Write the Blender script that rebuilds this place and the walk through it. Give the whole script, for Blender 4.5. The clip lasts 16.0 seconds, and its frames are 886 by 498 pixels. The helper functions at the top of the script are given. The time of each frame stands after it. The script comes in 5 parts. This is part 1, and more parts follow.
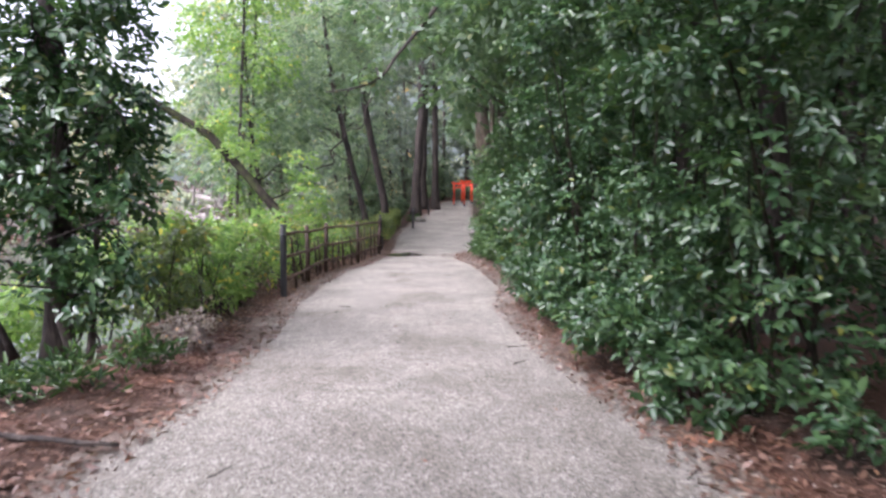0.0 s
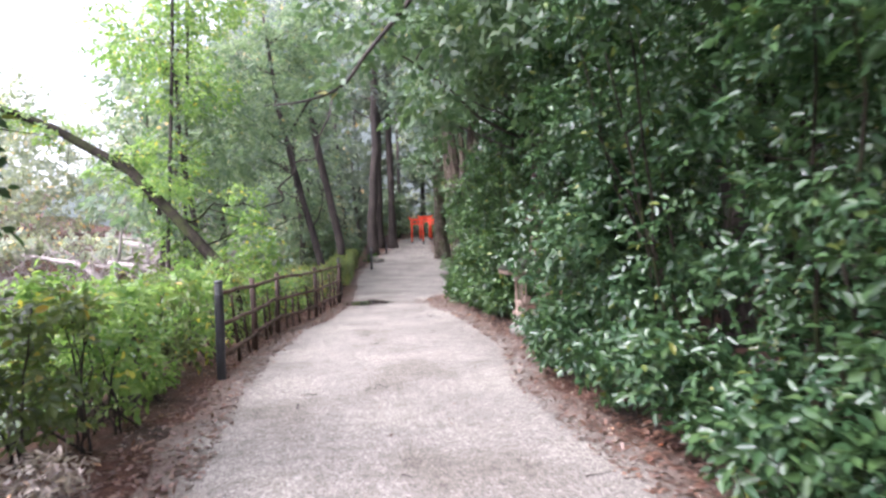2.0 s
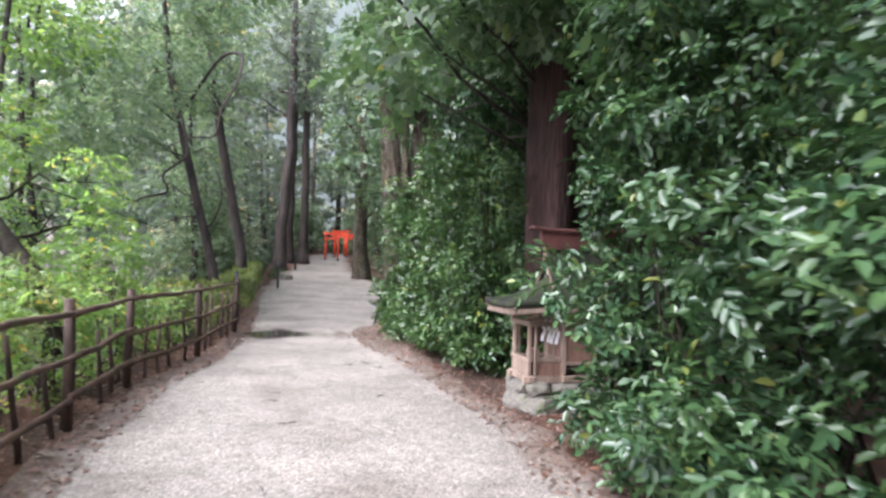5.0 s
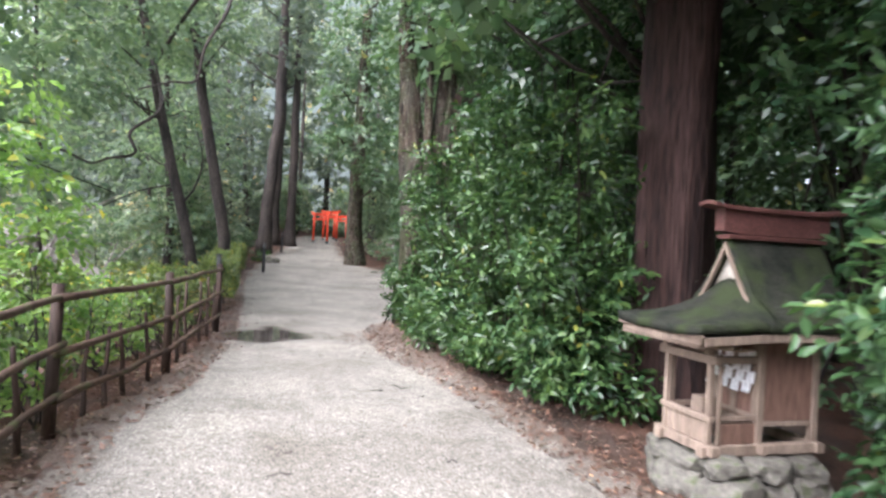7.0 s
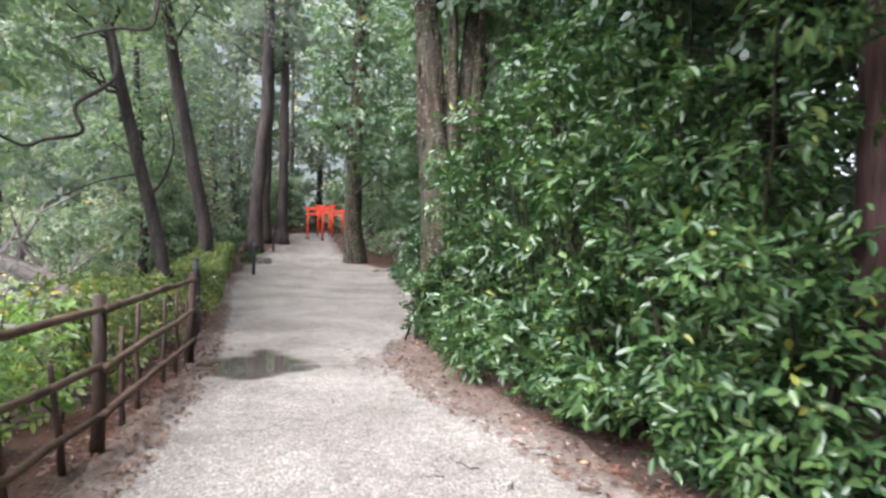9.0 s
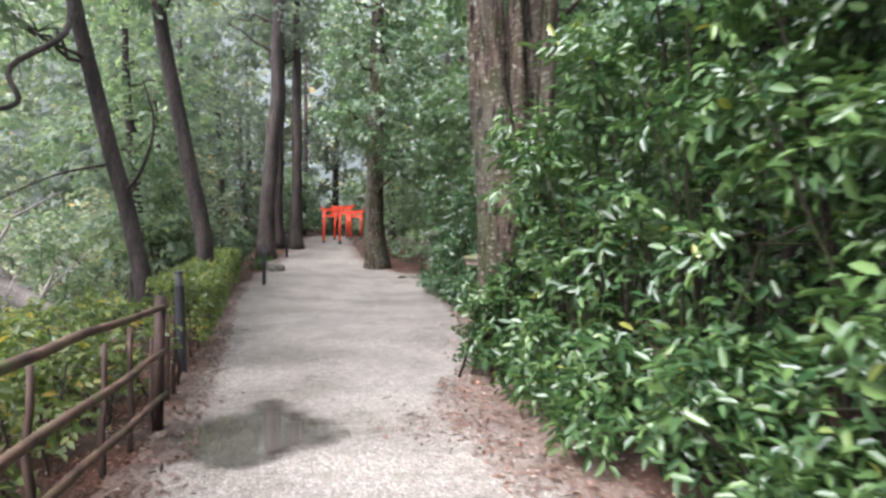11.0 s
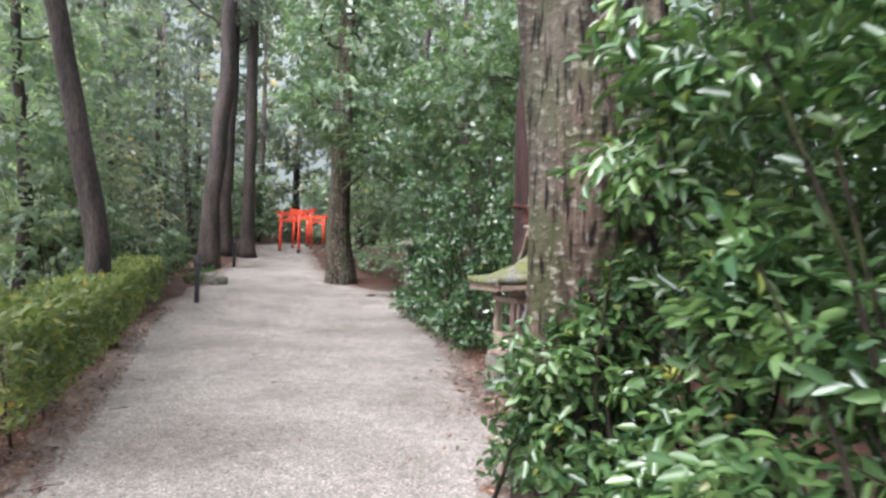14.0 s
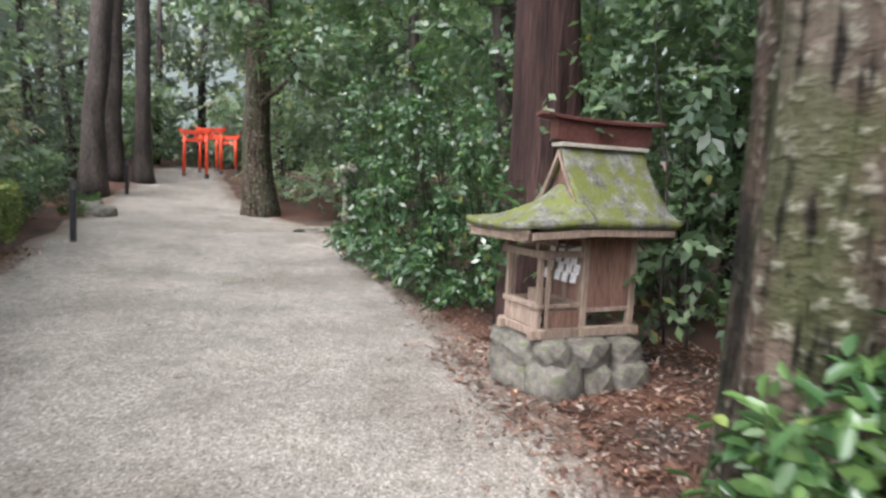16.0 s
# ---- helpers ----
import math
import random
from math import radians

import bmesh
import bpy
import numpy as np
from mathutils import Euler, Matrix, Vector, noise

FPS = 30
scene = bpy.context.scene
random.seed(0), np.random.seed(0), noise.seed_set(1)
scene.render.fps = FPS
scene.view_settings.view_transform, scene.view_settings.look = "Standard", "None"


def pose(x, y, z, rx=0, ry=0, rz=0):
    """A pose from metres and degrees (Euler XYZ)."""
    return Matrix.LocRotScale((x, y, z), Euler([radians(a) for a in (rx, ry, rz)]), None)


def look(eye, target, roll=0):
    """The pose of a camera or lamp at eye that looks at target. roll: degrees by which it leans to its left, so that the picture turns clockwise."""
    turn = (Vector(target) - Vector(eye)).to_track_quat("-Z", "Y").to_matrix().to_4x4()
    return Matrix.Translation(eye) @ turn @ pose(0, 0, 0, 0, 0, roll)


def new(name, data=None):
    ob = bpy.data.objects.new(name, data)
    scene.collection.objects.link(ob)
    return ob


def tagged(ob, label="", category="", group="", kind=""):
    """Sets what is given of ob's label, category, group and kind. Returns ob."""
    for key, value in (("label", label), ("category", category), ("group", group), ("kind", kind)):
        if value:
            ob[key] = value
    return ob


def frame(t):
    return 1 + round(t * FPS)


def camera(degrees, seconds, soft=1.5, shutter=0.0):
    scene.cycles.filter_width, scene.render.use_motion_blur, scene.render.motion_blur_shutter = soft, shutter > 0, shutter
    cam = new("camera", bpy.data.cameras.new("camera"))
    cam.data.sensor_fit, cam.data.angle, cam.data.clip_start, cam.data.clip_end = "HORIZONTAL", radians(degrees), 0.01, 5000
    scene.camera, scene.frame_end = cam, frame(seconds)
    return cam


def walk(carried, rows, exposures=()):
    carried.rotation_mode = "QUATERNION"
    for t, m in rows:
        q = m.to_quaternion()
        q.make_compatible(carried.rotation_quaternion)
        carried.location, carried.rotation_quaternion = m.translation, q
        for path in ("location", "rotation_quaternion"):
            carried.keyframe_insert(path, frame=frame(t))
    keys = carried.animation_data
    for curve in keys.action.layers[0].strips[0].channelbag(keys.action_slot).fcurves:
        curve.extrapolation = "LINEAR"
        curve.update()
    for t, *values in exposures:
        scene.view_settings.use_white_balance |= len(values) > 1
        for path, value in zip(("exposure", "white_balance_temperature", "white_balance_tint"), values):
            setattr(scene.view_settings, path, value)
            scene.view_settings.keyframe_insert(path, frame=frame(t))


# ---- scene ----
cam = camera(69.6, 16.0, soft=2.6, shutter=0.5)
PATH = [
    (0, (-0.255, -0.14, 1.356), (-0.209, 1.856, 1.23), 0.2),
    (0.5, (-0.389, 0.399, 1.39), (-0.298, 2.395, 1.305), 0.0),
    (1, (-0.495, 0.999, 1.437), (-0.267, 2.986, 1.387), -0.4),
    (1.5, (-0.58, 1.646, 1.428), (-0.407, 3.639, 1.449), -1.5),
    (2, (-0.668, 2.241, 1.431), (-0.467, 4.231, 1.416), -1.9),
    (2.5, (-0.742, 2.947, 1.403), (-0.652, 4.945, 1.406), -2.6),
    (3, (-0.788, 3.514, 1.393), (-0.664, 5.51, 1.356), -3.3),
    (3.5, (-0.785, 4.13, 1.39), (-0.622, 6.123, 1.349), -3.2),
    (4, (-0.819, 4.69, 1.389), (-0.512, 6.666, 1.38), -1.8),
    (6.5, (-0.995, 7.882, 1.373), (-0.439, 9.802, 1.451), 3.0),
    (7, (-1.115, 8.484, 1.395), (-0.566, 10.407, 1.406), 3.1),
    (7.5, (-1.046, 9.096, 1.397), (-0.505, 11.022, 1.413), 1.8),
    (8, (-1.101, 9.695, 1.401), (-0.54, 11.615, 1.403), 1.9),
    (10.5, (-0.918, 12.72, 1.441), (-0.343, 14.635, 1.425), 0.9),
    (11, (-0.886, 13.343, 1.439), (-0.359, 15.272, 1.432), 0.5),
    (11.5, (-0.814, 13.947, 1.445), (-0.449, 15.913, 1.404), 0.2),
    (12, (-0.771, 14.512, 1.465), (-0.658, 16.509, 1.422), 0.9),
    (12.5, (-0.666, 15.007, 1.495), (-0.397, 16.987, 1.574), 1.8),
    (13, (-0.557, 15.491, 1.493), (-0.065, 17.428, 1.582), 1.1),
    (13.5, (-0.505, 15.958, 1.48), (0.197, 17.829, 1.551), 1.8),
    (14, (-0.387, 16.514, 1.478), (0.247, 18.41, 1.509), 1.9),
    (14.5, (-0.382, 17.058, 1.499), (0.44, 18.881, 1.463), 3.5),
    (15, (-0.301, 17.695, 1.493), (0.43, 19.555, 1.404), 3.0),
    (15.5, (-0.314, 18.28, 1.496), (0.509, 20.097, 1.353), 3.0),
    (16, (-0.192, 18.898, 1.488), (0.691, 20.683, 1.303), 2.5),
]
walk(cam, [(t, look(eye, target, roll)) for t, eye, target, roll in PATH],
     exposures=[(0.0, 2.1, 5880, 25), (1.5, 2.37, 5880, 26), (3.5, 2.32, 5870, 25), (7.0, 2.37, 5880, 17), (11.0, 2.47, 6000, 20), (12.0, 2.58, 6000, 20), (14.5, 2.58, 5990, 20), (16.0, 2.42, 6080, 16)])

# world and sun: an overcast sky, brightest over the pond
world = bpy.data.worlds.new("overcast_sky")
scene.world = world
world.use_nodes = True
wn, wl = world.node_tree.nodes, world.node_tree.links
sky = wn.new("ShaderNodeTexSky")
sky.sky_type, sky.sun_disc = "NISHITA", False
sky.sun_elevation, sky.sun_rotation = radians(50), radians(-118)
sky.dust_density, sky.air_density = 4.0, 1.0
grey = wn.new("ShaderNodeHueSaturation")
grey.inputs["Saturation"].default_value = 0.22
wl.new(sky.outputs[0], grey.inputs["Color"])
wl.new(grey.outputs[0], wn["Background"].inputs["Color"])
wn["Background"].inputs["Strength"].default_value = 0.15
sun = new("sun", bpy.data.lights.new("sun", "SUN"))
sun.data.energy, sun.data.angle, sun.data.color = 1.0, radians(60), (1.0, 0.97, 0.92)
sun.matrix_world = look((-26, -2, 36), (0, 12, 0))

rng = np.random.default_rng(7)


# ---------------------------------------------------------------- materials
def material(name, rough=0.8, spec=0.5):
    mat = bpy.data.materials.new(name)
    mat.use_nodes = True
    nodes, links = mat.node_tree.nodes, mat.node_tree.links
    bsdf = nodes["Principled BSDF"]
    bsdf.inputs["Roughness"].default_value = rough
    bsdf.inputs["Specular IOR Level"].default_value = spec
    return mat, nodes, links, bsdf


def noise_node(nodes, links, scale, detail=4.0, stretch=None, coords="Object"):
    tc = nodes.new("ShaderNodeTexCoord")
    tex = nodes.new("ShaderNodeTexNoise")
    tex.inputs["Scale"].default_value, tex.inputs["Detail"].default_value = scale, detail
    src = tc.outputs[coords]
    if stretch:
        mp = nodes.new("ShaderNodeMapping")
        mp.inputs["Scale"].default_value = stretch
        links.new(src, mp.inputs["Vector"])
        src = mp.outputs["Vector"]
    links.new(src, tex.inputs["Vector"])
    return tex.outputs["Fac"]


def ramp(nodes, links, fac, stops):
    cr = nodes.new("ShaderNodeValToRGB")
    els = cr.color_ramp.elements
    while len(els) < len(stops):
        els.new(0.5)
    for el, (p, c) in zip(els, stops):
        el.position, el.color = p, (*c, 1)
    links.new(fac, cr.inputs["Fac"])
    return cr.outputs["Color"]


def mix(nodes, links, fac, a, b, how="MIX"):
    m = nodes.new("ShaderNodeMix")
    m.data_type, m.blend_type = "RGBA", how
    for socket, value in ((m.inputs[0], fac), (m.inputs[6], a), (m.inputs[7], b)):
        if isinstance(value, (int, float)):
            socket.default_value = value
        elif isinstance(value, tuple):
            socket.default_value = (*value, 1)
        else:
            links.new(value, socket)
    return m.outputs[2]


def bump(nodes, links, bsdf, height, strength, distance=0.01):
    b = nodes.new("ShaderNodeBump")
    b.inputs["Strength"].default_value, b.inputs["Distance"].default_value = strength, distance
    links.new(height, b.inputs["Height"])
    links.new(b.outputs["Normal"], bsdf.inputs["Normal"])


def surface(name, stops, scale=6.0, fine=60.0, rough=0.8, spec=0.4, relief=0.4, depth=0.01, stretch=None, moss=None, contrast=1.0):
    """A worn natural surface: a coarse and a fine noise in the colour, the fine one in the relief; moss: colour and how much."""
    mat, nodes, links, bsdf = material(name, rough, spec)
    coarse = noise_node(nodes, links, scale, 5, stretch)
    small = noise_node(nodes, links, fine, 5, stretch)
    col = ramp(nodes, links, coarse, stops)
    shade = ramp(nodes, links, small, [(0.3, (max(0.1, 1 - 0.38 * contrast),) * 3), (0.7, (1 + 0.25 * contrast,) * 3)])
    col = mix(nodes, links, 1.0, col, shade, "MULTIPLY")
    if moss:
        patch = noise_node(nodes, links, scale * 0.6 + 1.3, 4)
        mask = ramp(nodes, links, patch, [(0.60 - moss[1] * 0.4, (0, 0, 0)), (0.76 - moss[1] * 0.4, (0.9, 0.9, 0.9))])
        col = mix(nodes, links, mask, col, mix(nodes, links, small, tuple(c * 0.6 for c in moss[0]), moss[0]))
    links.new(col, bsdf.inputs["Base Color"])
    bump(nodes, links, bsdf, small, relief, depth)
    return mat


def leaf_material(name, dark, light, rough=0.32, through_light=0.3, yellow=0.06):
    mat, nodes, links, bsdf = material(name, rough, 0.5)
    geo = nodes.new("ShaderNodeNewGeometry")
    clump = noise_node(nodes, links, 2.2, 3)
    own = ramp(nodes, links, geo.outputs["Random Per Island"],
               [(0.0, dark), (0.6, tuple((a + b) / 2 for a, b in zip(dark, light))), (1.0 - yellow, light), (1.0, (light[0] * 2.3, light[1] * 1.35, light[2] * 0.8))])
    tone = ramp(nodes, links, clump, [(0.3, (0.65, 0.72, 0.75)), (0.7, (1.25, 1.2, 1.05))])
    col = mix(nodes, links, 1.0, own, tone, "MULTIPLY")
    links.new(col, bsdf.inputs["Base Color"])
    trans = nodes.new("ShaderNodeBsdfTranslucent")
    links.new(mix(nodes, links, 1.0, col, (1.4, 1.5, 0.95), "MULTIPLY"), trans.inputs["Color"])
    both = nodes.new("ShaderNodeMixShader")
    both.inputs[0].default_value = through_light
    links.new(bsdf.outputs[0], both.inputs[1])
    links.new(trans.outputs[0], both.inputs[2])
    links.new(both.outputs[0], nodes["Material Output"].inputs["Surface"])
    return mat


LEAF_DARK = leaf_material("glossy_dark_leaf", (0.030, 0.070, 0.033), (0.072, 0.132, 0.050), 0.22, 0.2, 0.03)
LEAF_FRESH = leaf_material("fresh_green_leaf", (0.027, 0.067, 0.026), (0.100, 0.168, 0.056), 0.21, 0.2, 0.02)
LEAF_LIGHT = leaf_material("light_green_leaf", (0.122, 0.215, 0.066), (0.262, 0.365, 0.125), 0.27, 0.5, 0.035)
LEAF_OLIVE = leaf_material("olive_hedge_leaf", (0.075, 0.112, 0.036), (0.190, 0.232, 0.078), 0.35, 0.4, 0.06)
LEAF_FAR = leaf_material("canopy_leaf", (0.054, 0.098, 0.053), (0.118, 0.175, 0.092), 0.38, 0.35, 0.015)
# Lighter, greyer leaves for distance: haze is put into these three colours.
LEAF_HAZE_MID = leaf_material("haze_tinted_leaf", (0.100, 0.150, 0.104), (0.205, 0.262, 0.178), 0.4, 0.5, 0.01)
LEAF_MIST = leaf_material("haze_tinted_wood_leaf", (0.080, 0.104, 0.092), (0.150, 0.176, 0.155), 0.6, 0.6, 0.005)
LEAF_HAZE_PALE = leaf_material("haze_paled_far_leaf", (0.220, 0.250, 0.195), (0.370, 0.395, 0.310), 0.6, 0.35, 0.05)
CEDAR = surface("cedar_bark", [(0.3, (0.013, 0.007, 0.006)), (0.5, (0.032, 0.016, 0.013)), (0.75, (0.068, 0.038, 0.033))], 5, 34, 0.85, 0.25, 1.0, 0.03, (1, 1, 0.09), None, 1.8)
BARK = surface("dark_bark", [(0.3, (0.018, 0.014, 0.012)), (0.7, (0.062, 0.048, 0.040))], 4, 30, 0.8, 0.3, 1.0, 0.02, (1, 1, 0.3), None, 1.5)
CREVICED = surface("dark_mossy_bark", [(0.3, (0.007, 0.006, 0.004)), (0.7, (0.030, 0.025, 0.018))], 5, 30, 0.95, 0.1, 1.0, 0.02, (1, 1, 0.4), ((0.030, 0.038, 0.012), 0.25), 1.5)


def lichen_bark():
    """Grey-brown bark with upright dark fissures, green moss and pale lichen blotches."""
    mat, nodes, links, bsdf = material("mossy_bark", 0.9, 0.2)
    col = ramp(nodes, links, noise_node(nodes, links, 14, 7, (1, 1, 0.16)), [(0.3, (0.022, 0.015, 0.011)), (0.5, (0.058, 0.041, 0.030)), (0.72, (0.105, 0.080, 0.060))])
    moss = ramp(nodes, links, noise_node(nodes, links, 4.2, 8, (1, 1, 0.6)), [(0.47, (0, 0, 0)), (0.58, (0.8, 0.8, 0.8))])
    col = mix(nodes, links, moss, col, (0.034, 0.040, 0.015))
    flecks = noise_node(nodes, links, 17, 9, (1, 1, 1.3))
    pale = ramp(nodes, links, flecks, [(0.55, (0, 0, 0)), (0.60, (0.35, 0.35, 0.35)), (0.68, (0.8, 0.8, 0.8))])
    col = mix(nodes, links, pale, col, (0.190, 0.185, 0.145))
    sheet = ramp(nodes, links, noise_node(nodes, links, 2.1, 6, (1, 1, 0.35)), [(0.48, (0, 0, 0)), (0.62, (0.5, 0.5, 0.5))])
    col = mix(nodes, links, sheet, col, (0.066, 0.064, 0.048))
    cracks = noise_node(nodes, links, 26, 7, (1, 1, 0.14))
    crack = ramp(nodes, links, cracks, [(0.36, (0.10, 0.09, 0.08)), (0.47, (1, 1, 1))])
    col = mix(nodes, links, 1.0, col, crack, "MULTIPLY")
    hollow = ramp(nodes, links, noise_node(nodes, links, 3.1, 5, (1, 1, 0.3)), [(0.33, (0.16, 0.14, 0.12)), (0.42, (1, 1, 1))])
    col = mix(nodes, links, 1.0, col, hollow, "MULTIPLY")
    links.new(col, bsdf.inputs["Base Color"])
    both = nodes.new("ShaderNodeMath")
    links.new(cracks, both.inputs[0])
    links.new(flecks, both.inputs[1])
    bump(nodes, links, bsdf, both.outputs[0], 1.0, 0.03)
    return mat


MOSSY = lichen_bark()
DEAD = surface("bleached_dead_wood", [(0.3, (0.170, 0.145, 0.128)), (0.7, (0.350, 0.312, 0.285))], 3, 30, 0.8, 0.3, 0.6)
POLE = surface("brown_fence_pole", [(0.3, (0.038, 0.022, 0.015)), (0.7, (0.115, 0.070, 0.045))], 6, 50, 0.75, 0.3, 0.5, 0.004, (1, 1, 1), ((0.080, 0.090, 0.030), 0.12))
POST = surface("dark_fence_post", [(0.3, (0.022, 0.013, 0.010)), (0.7, (0.070, 0.042, 0.030))], 6, 50, 0.75, 0.3, 0.6, 0.005, (1, 1, 0.3))
BLACK = surface("black_painted_metal", [(0.3, (0.012, 0.012, 0.014)), (0.7, (0.030, 0.030, 0.034))], 8, 90, 0.45, 0.5, 0.15, 0.002)
GLASS_CAP = surface("smoky_lamp_cap", [(0.3, (0.060, 0.062, 0.065)), (0.7, (0.110, 0.112, 0.115))], 10, 80, 0.3, 0.5, 0.1, 0.002)
STONE = surface("grey_field_stone", [(0.3, (0.080, 0.074, 0.062)), (0.55, (0.165, 0.152, 0.128)), (0.8, (0.290, 0.272, 0.235))], 4, 45, 0.85, 0.3, 0.7, 0.012, None, ((0.110, 0.130, 0.060), 0.15))
WOOD = surface("weathered_pale_wood", [(0.3, (0.165, 0.120, 0.090)), (0.7, (0.320, 0.245, 0.190))], 5, 90, 0.75, 0.3, 0.3, 0.002, (1, 1, 0.12))
WOOD_RED = surface("reddish_wood_panel", [(0.3, (0.125, 0.072, 0.052)), (0.7, (0.225, 0.132, 0.098))], 4, 90, 0.7, 0.3, 0.25, 0.002, (1, 1, 0.1))
RIDGE = surface("red_brown_painted_wood", [(0.3, (0.075, 0.028, 0.023)), (0.7, (0.130, 0.052, 0.044))], 5, 50, 0.55, 0.4, 0.3, 0.003)
ROOF_MOSS = surface("mossy_bark_roof", [(0.3, (0.075, 0.074, 0.062)), (0.5, (0.150, 0.148, 0.130)), (0.75, (0.260, 0.255, 0.235))], 9, 60, 0.95, 0.15, 1.0, 0.016, None, ((0.150, 0.172, 0.040), 0.45), 1.4)
ROOF_DARK = surface("dark_mossy_bark_roof", [(0.3, (0.015, 0.017, 0.013)), (0.7, (0.040, 0.040, 0.031))], 6, 70, 0.95, 0.15, 1.0, 0.012, None, ((0.046, 0.060, 0.026), 0.4))
WHITE = surface("aged_white_paint", [(0.3, (0.330, 0.300, 0.245)), (0.7, (0.520, 0.480, 0.410))], 8, 60, 0.6, 0.4, 0.1, 0.002)
PAPER = surface("white_paper", [(0.3, (0.760, 0.760, 0.770)), (0.7, (0.830, 0.830, 0.830))], 8, 60, 0.8, 0.2, 0.05, 0.002)
VERMILION = surface("vermilion_paint", [(0.3, (0.720, 0.060, 0.022)), (0.7, (0.860, 0.095, 0.032))], 3, 40, 0.5, 0.4, 0.1, 0.003)
LITTER_PALE = leaf_material("dry_pale_leaf", (0.230, 0.180, 0.165), (0.420, 0.360, 0.330), 0.6, 0.2, 0.05)
LITTER = leaf_material("fallen_brown_leaf", (0.085, 0.038, 0.026), (0.220, 0.125, 0.092), 0.45, 0.1, 0.004)


def gravel_material():
    mat, nodes, links, bsdf = material("pale_wet_gravel", 0.85, 0.3)
    tc = nodes.new("ShaderNodeTexCoord")
    cells = nodes.new("ShaderNodeTexVoronoi")
    cells.inputs["Scale"].default_value = 84
    links.new(tc.outputs["Object"], cells.inputs["Vector"])
    sep = nodes.new("ShaderNodeSeparateColor")
    links.new(cells.outputs["Color"], sep.inputs["Color"])
    pebble = ramp(nodes, links, sep.outputs[0], [(0.0, (0.066, 0.058, 0.051)), (0.18, (0.163, 0.152, 0.133)), (0.82, (0.250, 0.236, 0.208)), (1.0, (0.405, 0.387, 0.350))])
    patch = ramp(nodes, links, noise_node(nodes, links, 0.9, 6), [(0.36, (0.76, 0.73, 0.69)), (0.5, (0.98, 0.96, 0.94)), (0.66, (1.14, 1.12, 1.08))])
    worn = ramp(nodes, links, noise_node(nodes, links, 7, 6), [(0.3, (0.80, 0.78, 0.75)), (0.55, (1.05, 1.04, 1.03))])
    col = mix(nodes, links, 1.0, mix(nodes, links, 1.0, pebble, patch, "MULTIPLY"), worn, "MULTIPLY")
    # soil and needles drift in from the verges
    rim = nodes.new("ShaderNodeAttribute")
    rim.attribute_name = "verge"
    add = nodes.new("ShaderNodeMath")
    links.new(rim.outputs["Fac"], add.inputs[0])
    links.new(noise_node(nodes, links, 2.6, 8), add.inputs[1])
    half = nodes.new("ShaderNodeMapRange")
    half.inputs["From Min"].default_value, half.inputs["From Max"].default_value = 0.80, 1.25
    links.new(add.outputs[0], half.inputs["Value"])
    earth = ramp(nodes, links, noise_node(nodes, links, 45, 6), [(0.3, (0.058, 0.040, 0.030)), (0.5, (0.130, 0.094, 0.072)), (0.75, (0.260, 0.205, 0.165))])
    col = mix(nodes, links, half.outputs["Result"], col, earth)
    links.new(col, bsdf.inputs["Base Color"])
    bump(nodes, links, bsdf, cells.outputs["Distance"], 0.5, 0.010)
    return mat


def soil_material():
    mat, nodes, links, bsdf = material("needle_strewn_soil", 0.9, 0.25)
    soil = ramp(nodes, links, noise_node(nodes, links, 3, 6), [(0.3, (0.030, 0.021, 0.016)), (0.7, (0.080, 0.056, 0.042))])
    needles = ramp(nodes, links, noise_node(nodes, links, 55, 6), [(0.3, (0.038, 0.019, 0.013)), (0.5, (0.098, 0.046, 0.030)), (0.75, (0.185, 0.102, 0.068))])
    mask = ramp(nodes, links, noise_node(nodes, links, 1.1, 5), [(0.38, (0, 0, 0)), (0.58, (1, 1, 1))])
    col = mix(nodes, links, mask, soil, needles)
    links.new(col, bsdf.inputs["Base Color"])
    bump(nodes, links, bsdf, noise_node(nodes, links, 40, 6), 0.9, 0.03)
    return mat


def water_material(name, col, rough):
    mat, nodes, links, bsdf = material(name, rough, 0.5)
    c = ramp(nodes, links, noise_node(nodes, links, 0.5, 4), [(0.3, tuple(v * 0.8 for v in col)), (0.7, tuple(v * 1.2 for v in col))])
    links.new(c, bsdf.inputs["Base Color"])
    bump(nodes, links, bsdf, noise_node(nodes, links, 5, 3), 0.06, 0.02)
    return mat


GRAVEL, SOIL = gravel_material(), soil_material()
POND = water_material("green_pond_water", (0.045, 0.065, 0.045), 0.08)


def puddle_material():
    """Still shallow water that thins out over the gravel at its rim."""
    mat, nodes, links, bsdf = material("puddle_water", 0.03, 0.5)
    links.new(ramp(nodes, links, noise_node(nodes, links, 3, 5), [(0.3, (0.050, 0.044, 0.036)), (0.7, (0.085, 0.076, 0.064))]), bsdf.inputs["Base Color"])
    rim = nodes.new("ShaderNodeAttribute")
    rim.attribute_name = "depth"
    add = nodes.new("ShaderNodeMath")
    links.new(rim.outputs["Fac"], add.inputs[0])
    links.new(noise_node(nodes, links, 2.2, 3), add.inputs[1])
    fade = nodes.new("ShaderNodeMapRange")
    fade.inputs["From Min"].default_value, fade.inputs["From Max"].default_value = 0.52, 0.92
    links.new(add.outputs[0], fade.inputs["Value"])
    clear = nodes.new("ShaderNodeBsdfTransparent")
    both = nodes.new("ShaderNodeMixShader")
    links.new(fade.outputs["Result"], both.inputs[0])
    links.new(clear.outputs[0], both.inputs[1])
    links.new(bsdf.outputs[0], both.inputs[2])
    links.new(both.outputs[0], nodes["Material Output"].inputs["Surface"])
    return mat


PUDDLE = puddle_material()


